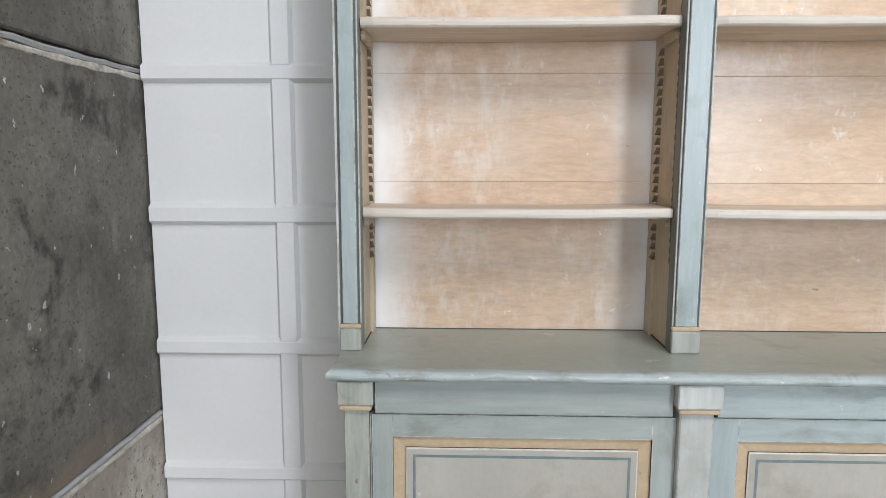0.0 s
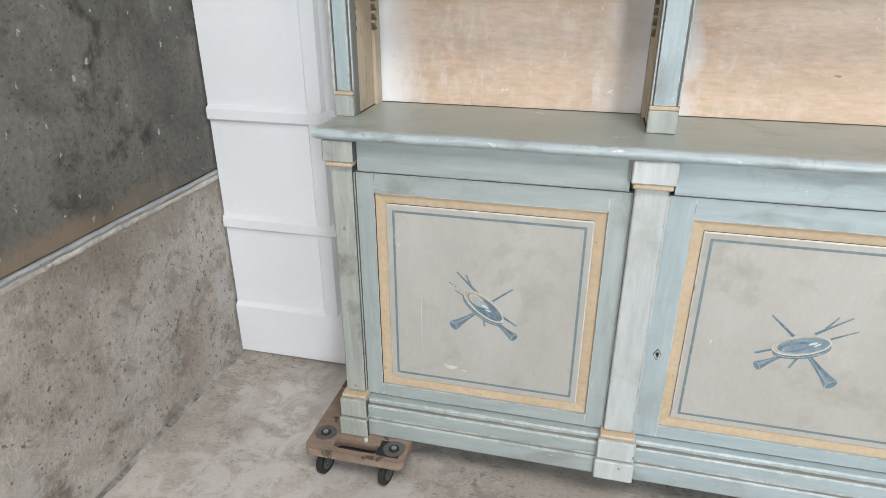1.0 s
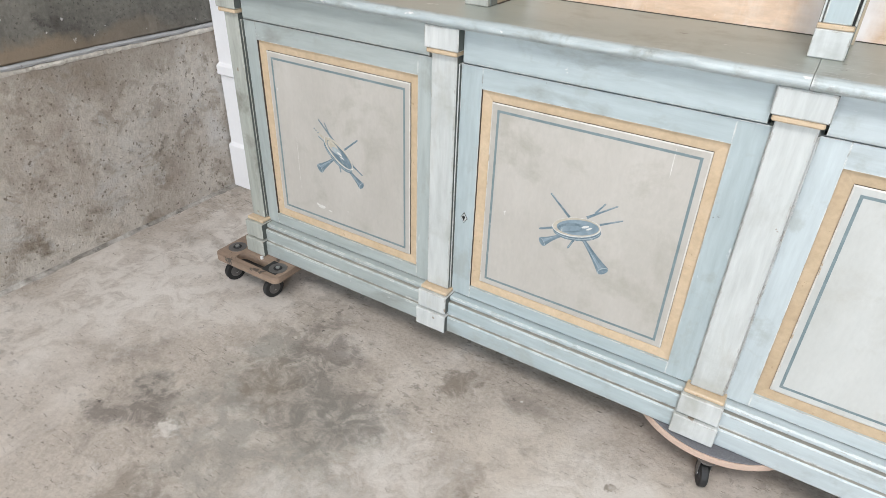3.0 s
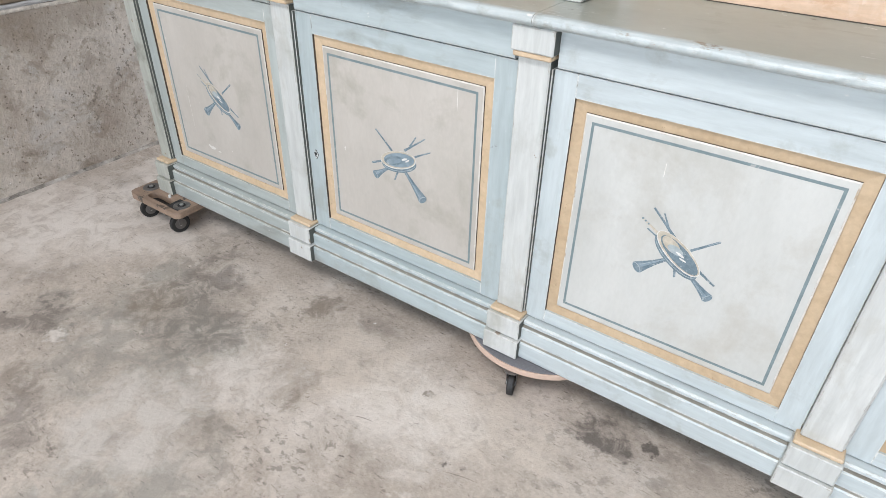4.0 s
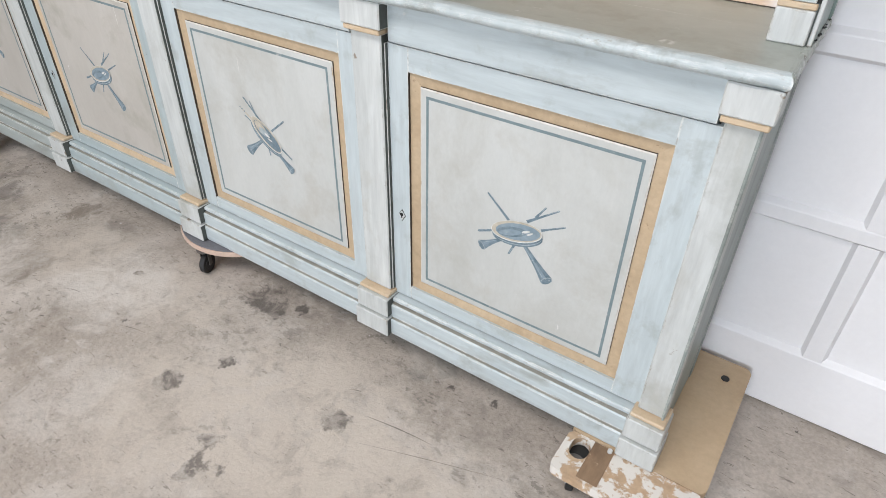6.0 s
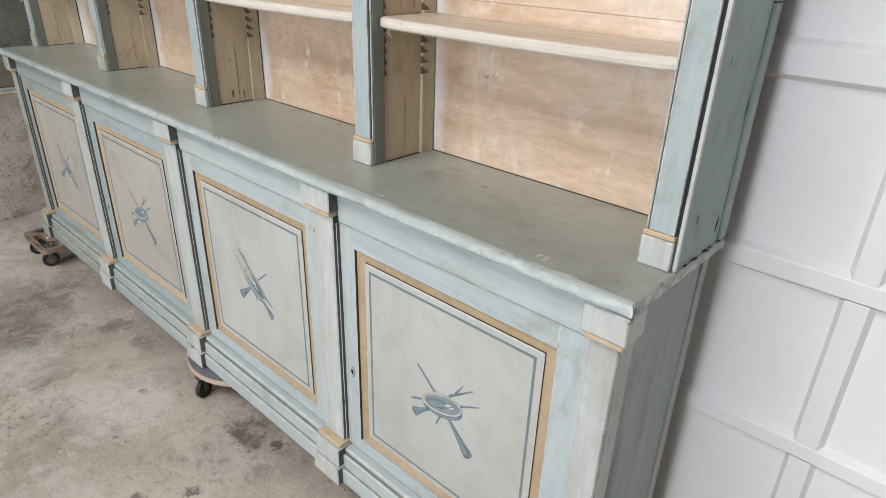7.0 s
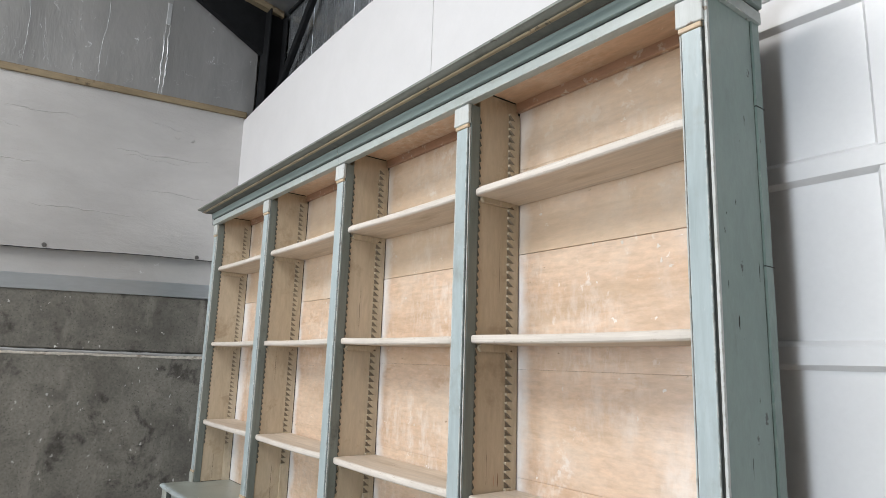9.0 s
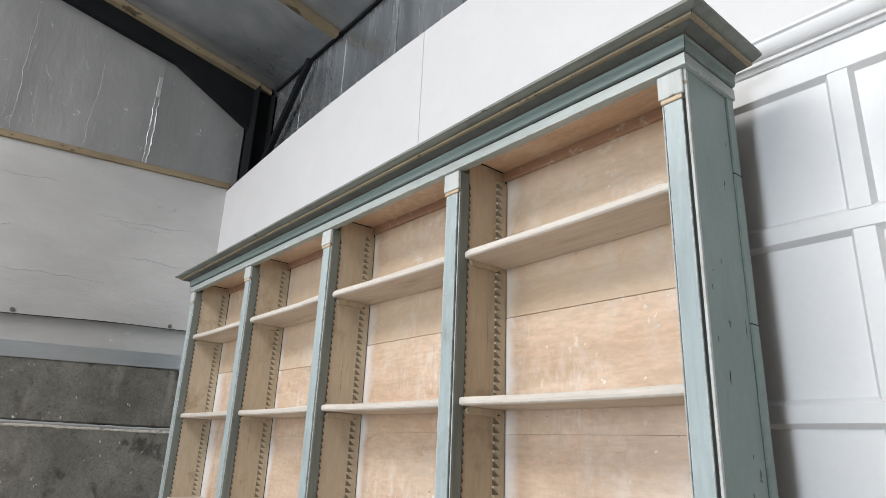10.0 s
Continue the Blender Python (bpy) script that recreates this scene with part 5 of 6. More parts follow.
    oval(bm, (cx + 0.003 * math.sin(tilt), cz - 0.0060), a * 1.0, b * 1.04, tilt, y - 0.0008, D)
    oval(bm, (cx, cz - 0.001), a * 1.015, b * 1.05, tilt, y - 0.0010, W)
    oval(bm, (cx, cz), a * 0.985, b * 0.985, tilt, y - 0.0012, T)
    oval(bm, (cx + ax.x * 0.004, cz + ax.y * 0.004 - 0.001), a * 0.88, b * 0.82, tilt, y - 0.0014, D if kind == "a" else M)
    if kind == "a":
        oval(bm, (cx - ax.x * 0.024, cz - ax.y * 0.024 + 0.001), a * 0.40, b * 0.55, tilt, y - 0.0016, T)
        oval(bm, (cx - ax.x * 0.010, cz - ax.y * 0.010), a * 0.30, b * 0.40, tilt + 0.3, y - 0.0018, P, 18)
    else:
        oval(bm, (cx - ax.x * 0.012, cz - ax.y * 0.012 - 0.002), a * 0.60, b * 0.50, tilt + 0.06, y - 0.0016, D)
        oval(bm, (cx - ax.x * 0.016, cz - ax.y * 0.016 - 0.004), a * 0.46, b * 0.30, tilt + 0.10, y - 0.0018, M, 18)
    g = 0.006 if kind == "a" else 0.026
    oval(bm, (cx + ax.x * g, cz + ax.y * g + 0.002), a * 0.17, b * 0.12, tilt + 0.2, y - 0.0020, W, 14)
    oval(bm, (cx + ax.x * (g + 0.010), cz + ax.y * (g + 0.010) - 0.003), a * 0.14, b * 0.09, tilt + 0.35, y - 0.0020, W, 12)
    if kind == "b":
        bm.transform(Matrix.Translation((cx, 0, cz)) @ Matrix.Rotation(radians(-11), 4, "Y") @ Matrix.Translation((-cx, 0, -cz)))
    return part("painted_motif", bm, [INK, INK_PALE, INK_WHITE, INK_TAN, INK_MID], door, "blue-grey painted tambourine and pipes")


for i, (x0, x1) in enumerate(PANELS):
    ox0, ox1, oz0, oz1 = PIL[i][1] + 0.004, PIL[i + 1][0] - 0.0012, 0.256, 0.964
    door = slab("door", ox0 + 0.004, ox1 - 0.004, 1.3705, 1.374, oz0 + 0.004, oz1 - 0.004, GAP, base, "blue-grey framed cupboard door with a cream panel")
    upright_paint, rail_paint = (PAINT_V_DULL, PAINT_H_DULL) if i == 0 else (PAINT_V, PAINT_H) if i == 1 else (PAINT_V_PALE, PAINT_H_PALE)
    # the stiles' edges towards the panel carry their shade as dark brown
    for name, bx0, bx1, y, bz0, bz1, paint in (("door_stile", ox0, x0, 1.346, oz0, oz1, upright_paint), ("door_stile", x1, ox1, 1.346, oz0, oz1, upright_paint),
                                               ("door_rail", x0 + 0.0001, x1 - 0.0001, 1.3462, PZ1, oz1, rail_paint), ("door_rail", x0 + 0.0001, x1 - 0.0001, 1.3462, oz0, PZ0, rail_paint)):
        bm = bmesh.new()
        box(bm, bx0, bx1, y, 1.3702, bz0, bz1)
        bmesh.ops.recalc_face_normals(bm, faces=bm.faces)
        for f in bm.faces:
            c = f.calc_center_median()
            if abs(f.normal.x) > 0.5 and x0 - 0.001 < c.x < x1 + 0.001:
                f.material_index = 1
        part(name, bm, [paint, GROOVE_BROWN], door)
    bm = bmesh.new()
    frame_ring(bm, x0 + 0.0003, x1 - 0.0003, PZ0 + 0.0003, PZ1 - 0.0003, 0.0285, 1.3530, 1.3570, 1.370)
    part("ochre_moulding", bm, GILT_BROWN if i > 1 else GILT, door, "ochre painted panel moulding")
    # raised field with a worn arris and dark sides
    bm = bmesh.new()
    frame_ring(bm, x0 + 0.0290, x1 - 0.0290, PZ0 + 0.0290, PZ1 - 0.0290, 0.0035, 1.3530, 1.3516, 1.370, 0, 1)
    part("bead", bm, [BEAD, GROOVE_BROWN], door)
    slab("panel", x0 + 0.0325, x1 - 0.0325, 1.3515, 1.370, PZ0 + 0.0325, PZ1 - 0.0325, PANEL if i > 1 else PANEL_DIRTY, door, "cream painted panel")
    bm = bmesh.new()
    frame_ring(bm, x0 + 0.046, x1 - 0.046, PZ0 + 0.046, PZ1 - 0.046, 0.0065, 1.3511, 1.3511, 1.3516)
    part("line_border", bm, LINE, door, "thin blue painted line")
    motif(door, (x0 + x1) / 2 + (0.000, -0.003, -0.004, 0.002)[i], (0.605, 0.602, 0.609, 0.602)[i], "ab"[i % 2], 1.3509)
    for sx, sz, sw, sh in ([(0.068, 0.388, 0.030, 0.012), (0.052, 0.392, 0.012, 0.008), (-0.02, 0.52, 0.0016, 0.17), (0.105, 0.381, 0.018, 0.005)], [(1.155, 0.835, 0.0020, 0.07)], [(1.70, 0.80, 0.002, 0.03)], [])[i]:
        bm = bmesh.new()
        ring = []
        for k in range(22):
            t = 2 * math.pi * k / 22
            f = 1 + 0.5 * noise.noise(Vector((math.cos(t) * 1.7, math.sin(t) * 1.7, sx * 40)))
            ring.append(bm.verts.new((sx + sw / 2 * f * math.cos(t), 1.3512, sz + sh / 2 * f * math.sin(t))))
        bm.faces.new(ring)
        part("rub_mark", bm, RUB, door, "pale rubbed spot")
    if i % 2:
        bm = bmesh.new()
        kx, kz = ox0 + 0.030, 0.525
        bmesh.ops.create_cone(bm, cap_ends=True, segments=4, radius1=0.0135, radius2=0.0115, depth=0.003, matrix=Matrix.Translation((kx, 1.345, kz)) @ Matrix.Rotation(radians(90), 4, "X") @ Matrix.Diagonal((0.75, 1.2, 1, 1)))
        bmesh.ops.create_cone(bm, cap_ends=True, segments=4, radius1=0.0155, radius2=0.0145, depth=0.001, matrix=Matrix.Translation((kx, 1.3458, kz)) @ Matrix.Rotation(radians(90), 4, "X") @ Matrix.Diagonal((0.75, 1.2, 1, 1)))
        for f in bm.faces:
            if f.calc_center_median().y > 1.3452:
                f.material_index = 1
        cyl(bm, (kx, 1.3432, kz + 0.003), (0, 1, 0), 0.0052, 0.001, 12, 1)
        box(bm, kx - 0.0022, kx + 0.0022, 1.3427, 1.3437, kz - 0.0075, kz + 0.002, 0, 1)
        part("keyhole", bm, [PAINT_PALE, GAP], door, "small lozenge key escutcheon")

# counter top in two lengths with a rounded, chipped nose
for x0, x1 in ((-0.290, 1.3705), (1.3715, 3.030)):
    bm = bmesh.new()
    prof = [(1.684, TOP), (1.312, TOP), (1.307, TOP + 0.004)]
    prof += [(1.306 - 0.010 * math.sin(a), TOP + 0.0145 - 0.010 * math.cos(a)) for a in np.linspace(0.2, 2.6, 8)]
    prof += [(1.304, 1.0805), (1.310, 1.0825), (1.320, 1.083), (1.684, 1.083)]
    n = 90
    profile_x(bm, [(float(y), float(z)) for y, z in prof], x0, x1, cuts=n)
    for f in bm.faces:
        f.material_index = 1 if f.calc_center_median().y < 1.316 else 0
    for v in bm.verts:
        if v.co.y < 1.322:
            c = noise.noise(Vector((v.co.x * 16, 1.7, v.co.z * 30)))
            v.co.y += max(0.0, c - 0.22) * 0.014 + 0.0015 * noise.noise(Vector((v.co.x * 3, 0, 0)))
            v.co.z += 0.002 * noise.noise(Vector((v.co.x * 4, 5, 0)))
        for end, sgn in ((-0.290, 1), (3.030, -1)):
            if abs(v.co.x - end) < 0.001:
                v.co.x += sgn * (0.008 * abs((v.co.z - 1.069) / 0.014) ** 2.5)
    part("counter_top", bm, [PAINT_TOP, PAINT_NOSE if x0 < 0 else PAINT_NOSE_PEELED], base, "worn grey-green counter top with chipped edge")

PAINT_TOP_END = PAINT_TOP.copy()
PAINT_TOP_END.name = "flaking_counter_end"
brushed(PAINT_TOP_END, 40, (1, 0.5, 1), 0.50, 0.56, 0.8, (0.56, 0.58, 0.55))
brushed(PAINT_TOP_END, 46, (1, 0.6, 1), 0.57, 0.61, 0.9, (0.13, 0.11, 0.085))
# ragged, knocked paint along the end of the counter, and the grime behind it
bm = bmesh.new()
profile_x(bm, [(-0.004, -0.011), (0.001, -0.009), (0.003, -0.002), (0.002, 0.007), (-0.001, 0.0115), (-0.010, 0.0132)], 1.320, 1.684, cuts=46)
for v in bm.verts:
    k = noise.noise(Vector((v.co.x * 40, v.co.z * 60, 3))) + 0.6 * noise.noise(Vector((v.co.x * 110, v.co.z * 90, 9)))
    v.co.y += 0.0035 * k
    v.co.z += 0.0016 * k
bm.transform(Matrix(((0, 1, 0, 3.0265), (1, 0, 0, 0), (0, 0, 1, 1.0702), (0, 0, 0, 1))))
part("counter_end", bm, PAINT_TOP_END, base, "knocked and flaking end of the counter")

# scuffs and scraped paint on the counter, thickest round its joint
dice_scuffs = random.Random(21)
for k in range(34):
    if k < 20:
        x, y = 1.37 + dice_scuffs.gauss(0.02, 0.07), 1.318 + abs(dice_scuffs.gauss(0, 0.05))
    else:
        x, y = dice_scuffs.uniform(0.0, 2.9), dice_scuffs.uniform(1.33, 1.45)
    flake("scuff", (x, y, 1.0836), "z", dice_scuffs.uniform(0.012, 0.050), dice_scuffs.uniform(0.0015, 0.005), SCUFF, base)
flake("scuff", (2.79, 1.523, 1.0836), "z", 0.26, 0.0022, SCUFF, base, "long pale scratch")

# ---- bookcase top ----
upper = new("bookcase")
tagged(upper, "blue-grey painted open bookcase with limed wood shelves, on the cupboard base", "bookcase")
CT, YF, YB = 1.0835, 1.469, 1.677
UP = [(-0.285, -0.232), (0.531, 0.601), (1.343, 1.412), (2.159, 2.228), (2.956, 3.017)]
SH = [1.438, 1.892, 2.348]
CEIL = 2.674
for i, (x0, x1) in enumerate(UP):
    bm = bmesh.new()
    # front band in a darker grey-green than the face board
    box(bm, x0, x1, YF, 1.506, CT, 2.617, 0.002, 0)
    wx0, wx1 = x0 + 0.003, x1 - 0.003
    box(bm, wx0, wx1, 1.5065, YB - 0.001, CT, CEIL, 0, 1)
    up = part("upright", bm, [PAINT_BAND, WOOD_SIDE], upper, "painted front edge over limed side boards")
    # face board with dark joints either side
    fa, fb = x0 + (0.0060 if i == 0 else 0.0078), x1 - (0.0062 if i == 4 else 0.0100)
    slab("face_board", fa, fb, YF - 0.008, YF - 0.0005, 1.150, 2.540, PAINT_V, up, bevel=0.0015)
    for a, b, bead in ((x0, fa, i > 0), (x1, fb, i < 4)):
        lo, hi = min(a, b), max(a, b)
        if bead:
            # a thin bead, then the dark joint against the board
            k = 1 if a == x0 else -1
            slab("edge_bead", min(a + k * 0.0008, a + k * 0.0046), max(a + k * 0.0008, a + k * 0.0046), YF - 0.0045, YF - 0.0004, 1.150, 2.540, PAINT_PALE, up, bevel=0.001)
            lo, hi = (lo + 0.0049, hi - 0.0003) if k > 0 else (lo + 0.0003, hi - 0.0053)
        slab("joint", lo, hi, YF - 0.0022, YF - 0.0004, 1.150, 2.540, GAP if i > 1 and a == x1 else GROOVE_GREY, up)
    slab("foot_block", x0 - 0.001, x1 - 0.002, 1.455, YF - 0.001, CT, 1.139, PAINT_DULL if i < 2 else PAINT_PALE, up, bevel=0.002)
    slab("gilt_band", x0 - 0.001, x1 - 0.002, 1.4575, YF - 0.001, 1.1395, 1.1495, GILT, up, "ochre painted moulding", bevel=0.002)
    slab("gilt_band", x0 + 0.001, x1 - 0.004, 1.4575, YF - 0.001, 2.5405, 2.5525, GILT, up, "ochre painted moulding", bevel=0.002)
    slab("cap", x0 - 0.003, x1 + 0.001, 1.4555, YF - 0.001, 2.553, 2.616, PAINT_PALE, up, bevel=0.002)

# splits and knocks in the side boards, and the grime in their bottom joint
def crack(x, y, z0, z1, w, material, name="crack"):
    """A ragged, leaf-shaped split standing upright on a side board."""
    bm = bmesh.new()
    k = 14
    edge = []
    for sgn in (1, -1):
        for q in range(k + 1):
            s = q / k if sgn > 0 else 1 - q / k
            z = z0 + (z1 - z0) * s
            mid = 0.0025 * noise.noise(Vector((z * 18, y * 40, x)))
            half = w * (0.12 + 0.88 * math.sin(math.pi * s) ** 0.6) * (0.75 + 0.5 * noise.noise(Vector((z * 70, x * 3, sgn))))
            edge.append(bm.verts.new((x, y + mid + sgn * half / 2, z)))
    bm.faces.new(edge)
    part(name, bm, material, upper)


for x, y, z0, z1, w, m in (
        (UP[2][1] - 0.0022, 1.580, 1.092, 1.285, 0.0022, GAP), (UP[2][1] - 0.0022, 1.556, 1.10, 1.128, 0.007, GROOVE_BROWN),
        (UP[2][1] - 0.0022, 1.597, 1.095, 1.125, 0.005, GROOVE_BROWN), (UP[3][1] - 0.0022, 1.588, 1.452, 1.485, 0.0045, WOOD_RED),
        (UP[3][1] - 0.0022, 1.606, 1.450, 1.490, 0.0055, STAIN_WOOD), (UP[3][1] - 0.0022, 1.560, 1.455, 1.56, 0.0014, GROOVE_BROWN),
        (UP[3][1] - 0.0022, 1.575, 1.095, 1.250, 0.0016, GROOVE_BROWN), (UP[1][1] - 0.0022, 1.585, 1.10, 1.30, 0.0018, GROOVE_BROWN),
        (UP[1][1] - 0.0022, 1.565, 1.70, 1.84, 0.0014, GROOVE_BROWN), (UP[0][1] - 0.0022, 1.570, 1.095, 1.24, 0.0020, GROOVE_BROWN),
        (UP[2][1] - 0.0022, 1.570, 1.93, 2.10, 0.0013, GROOVE_BROWN), (UP[3][1] - 0.0022, 1.600, 2.02, 2.20, 0.0012, GROOVE_BROWN)):
    crack(x, y, z0, z1, w, m)
for i in range(4):
    for x in (UP[i][1] - 0.0032, UP[i + 1][0] + 0.0005):
        slab("joint", x, x + 0.0030, 1.510, 1.630, CT - 0.001, CT + 0.0022, GROOVE_BROWN, upper)
    slab("joint", UP[i][1] + 0.002, UP[i + 1][0] - 0.002, YB - 0.0022, YB - 0.0003, CT - 0.001, CT + 0.0016, GROOVE_BROWN, upper)

# right and left outer sides
for x0, x1 in ((-0.292, -0.2855), (3.0175, 3.0235)):
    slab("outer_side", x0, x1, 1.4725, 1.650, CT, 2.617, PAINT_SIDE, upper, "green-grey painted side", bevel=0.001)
    slab("side_bead", x0, x1 + (0.001 if x0 > 0 else 0), 1.4640, 1.4722, CT, 2.617, PAINT_PALE, upper, bevel=0.001)
    bm = bmesh.new()
    e = 0.004
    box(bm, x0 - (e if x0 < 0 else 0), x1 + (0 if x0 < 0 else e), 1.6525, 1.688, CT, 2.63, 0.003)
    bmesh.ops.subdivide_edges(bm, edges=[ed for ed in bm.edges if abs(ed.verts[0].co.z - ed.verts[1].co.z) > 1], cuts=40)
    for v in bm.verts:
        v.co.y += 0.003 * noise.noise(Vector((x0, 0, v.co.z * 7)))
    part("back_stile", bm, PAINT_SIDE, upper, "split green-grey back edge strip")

for x0 in (-0.2905, 3.0180):
    slab("joint", x0, x0 + 0.0045, 1.6503, 1.6522, CT, 2.617, GAP, upper)
for z in (1.52, 2.035, 2.405):
    slab("joint", 3.0232, 3.0282, 1.6515, 1.6892, z, z + 0.0022, GAP, upper)
for y, z, w, h in ((1.535, 1.905, 0.006, 0.045), (1.60, 2.36, 0.004, 0.03), (1.50, 1.98, 0.003, 0.02), (1.642, 1.35, 0.006, 0.05), (1.52, 1.17, 0.006, 0.04),
                   (1.56, 1.62, 0.003, 0.04), (1.496, 2.09, 0.005, 0.014), (1.505, 2.13, 0.003, 0.010), (1.545, 2.16, 0.004, 0.016), (1.628, 1.13, 0.010, 0.05),
                   (1.60, 1.75, 0.004, 0.012), (1.515, 1.44, 0.004, 0.018), (1.63, 2.02, 0.004, 0.05)):
    flake("chip", (3.0239, y, z), "x", w, h, GAP, upper, "dark chipped paint")
for y, w, h in ((1.500, 0.006, 0.020), (1.540, 0.007, 0.035), (1.590, 0.009, 0.022), (1.612, 0.012, 0.014), (1.650, 0.007, 0.030)):
    flake("chip", (3.0262, y, CT + 0.0022), "z", w, h, GAP, base, "black grime in the joint")
# flakes of old whitewash left on the back boards
dice_flakes = random.Random(8)
for i in range(4):
    for k in range(14 if i == 3 else 6):
        x = dice_flakes.uniform(UP[i][1] + 0.08, UP[i + 1][0] - 0.03)
        z = dice_flakes.choice((1.25, 1.60, 1.66, 1.75, 2.08, 2.12, 2.25)) + dice_flakes.uniform(-0.05, 0.05)
        flake("whitewash_flake", (x, YB - 0.0004, z), "y", dice_flakes.uniform(0.004, 0.016), dice_flakes.uniform(0.004, 0.018), SHELF_NOSE, upper)
# back boards
SEAMS = [[1.497, 1.785, 2.139, 2.43], [1.494, 1.776, 2.10, 2.44], [1.475, 1.80, 2.150, 2.43], [1.474, 1.795, 2.158, 2.44]]
for i in range(4):
    x0, x1 = UP[i][1] - 0.0025, UP[i + 1][0] + 0.0025
    zs = [CT] + SEAMS[i] + [2.642]
    for k, (a, b) in enumerate(zip(zs, zs[1:])):
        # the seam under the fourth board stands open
        wood = WOOD_TAN if k > 2 else (WOOD_WASHED, WOOD_EDGED, WOOD_EDGED, WOOD_WASH_GLARE)[i]
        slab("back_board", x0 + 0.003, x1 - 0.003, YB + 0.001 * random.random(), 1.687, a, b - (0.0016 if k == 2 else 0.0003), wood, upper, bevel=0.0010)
    for x in (x0 + 0.0002, x1 - 0.0027):
        slab("joint", x, x + 0.0025, 1.507, 1.659, CEIL - 0.004, CEIL - 0.0005, GAP, upper)
    for x in (x0 - 0.0003, x1 - 0.0010):
        slab("joint", x, x + 0.0013, 1.6732, YB - 0.0003, CT, 2.642, GAP, upper)
    slab("top_strip", x0, x1, YB - 0.012, 1.687, 2.643, CEIL, WOOD_RED, upper, "reddish bare wood strip")
slab("backing", -0.28, 3.01, 1.6875, 1.692, CT, 2.68, GAP, upper, "dark gap behind the boards")
slab("top_board", -0.275, 3.008, 1.472, 1.687, CEIL, 2.688, WOOD, upper, "limed top board")


# toothed shelf racks
def rack_mesh(name, thick, deep, notch, material):
    bm = bmesh.new()
    pitch, z0, z1 = 0.0252, 0.205, 1.545
    pts = [(0, 0), (0, z1)]
    z = z1
    while z - pitch > z0:
        pts += [(-deep * 0.97, z), (-deep, z - 0.003), (-deep * 0.97, z - 0.007), (-deep * (notch + 0.12), z - pitch + 0.004), (-deep * notch, z - pitch + 0.0005)]
        z -= pitch
    pts += [(-deep, z - 0.002), (-deep, 0)]
    a = [bm.verts.new((0, y, zz)) for y, zz in pts]
    b = [bm.verts.new((thick, y, zz)) for y, zz in pts]
    k = len(pts)
    for i in range(k):
        # the undersides of the notches are painted dark for grime and shade
        cut = 2 <= i < k - 3 and (i - 2) % 5 in (2, 3)
        bm.faces.new((a[i], a[(i + 1) % k], b[(i + 1) % k], b[i])).material_index = 1 if cut else 0
    f1, f2 = bm.faces.new(a[::-1]), bm.faces.new(b)
    f1.normal_update(), f2.normal_update()
    bmesh.ops.triangulate(bm, faces=[f1, f2], ngon_method="EAR_CLIP")
    bmesh.ops.recalc_face_normals(bm, faces=bm.faces)
    me = bpy.data.meshes.new(name)
    bm.to_mesh(me)
    bm.free()
    me.materials.append(material)
    me.materials.append(NOTCH)
    return me


def teeth_mesh(thick, reach):
    """Small saw teeth of painted wood, in one row."""
    bm = bmesh.new()
    z = 0.215
    while z < 1.50:
        h = 0.0252
        pts = [(0, z), (0, z + h * 0.96), (reach * 0.45, z + h * 0.62), (reach, z + h * 0.30), (reach * 0.7, z + h * 0.12)]
        a = [bm.verts.new((0, y, q)) for y, q in pts]
        b = [bm.verts.new((thick, y, q)) for y, q in pts]
        for i in range(5):
            bm.faces.new((a[i], a[(i + 1) % 5], b[(i + 1) % 5], b[i]))
        bm.faces.new(a[::-1]), bm.faces.new(b)
        z += h
    bmesh.ops.recalc_face_normals(bm, faces=bm.faces)
    me = bpy.data.meshes.new("rack_teeth")
    bm.to_mesh(me)
    bm.free()
    me.materials.append(GROOVE_GREY)
    return me


RACK = rack_mesh("shelf_rack", 0.0110, 0.043, 0.44, WOOD_RACK)
TEETH = teeth_mesh(0.003, 0.008)
for i in range(4):
    xl, xr = UP[i][1], UP[i + 1][0]
    for x, xf in ((xl - 0.0045, xl - 0.0040), (xr - 0.0065, xr)):
        piece("shelf_rack", RACK, (x, 1.6725, CT), upper)
        gx = xl - 0.0032 if x < xl else xr + 0.0020
        # added dark plate, so the gaps between the teeth look shaded
        slab("rack_groove", gx, gx + 0.0012, 1.6315, 1.6535, CT + 0.205, CT + 1.545, NOTCH, upper)
        piece("rack_teeth", TEETH, (xf, 1.5062, CT), upper)

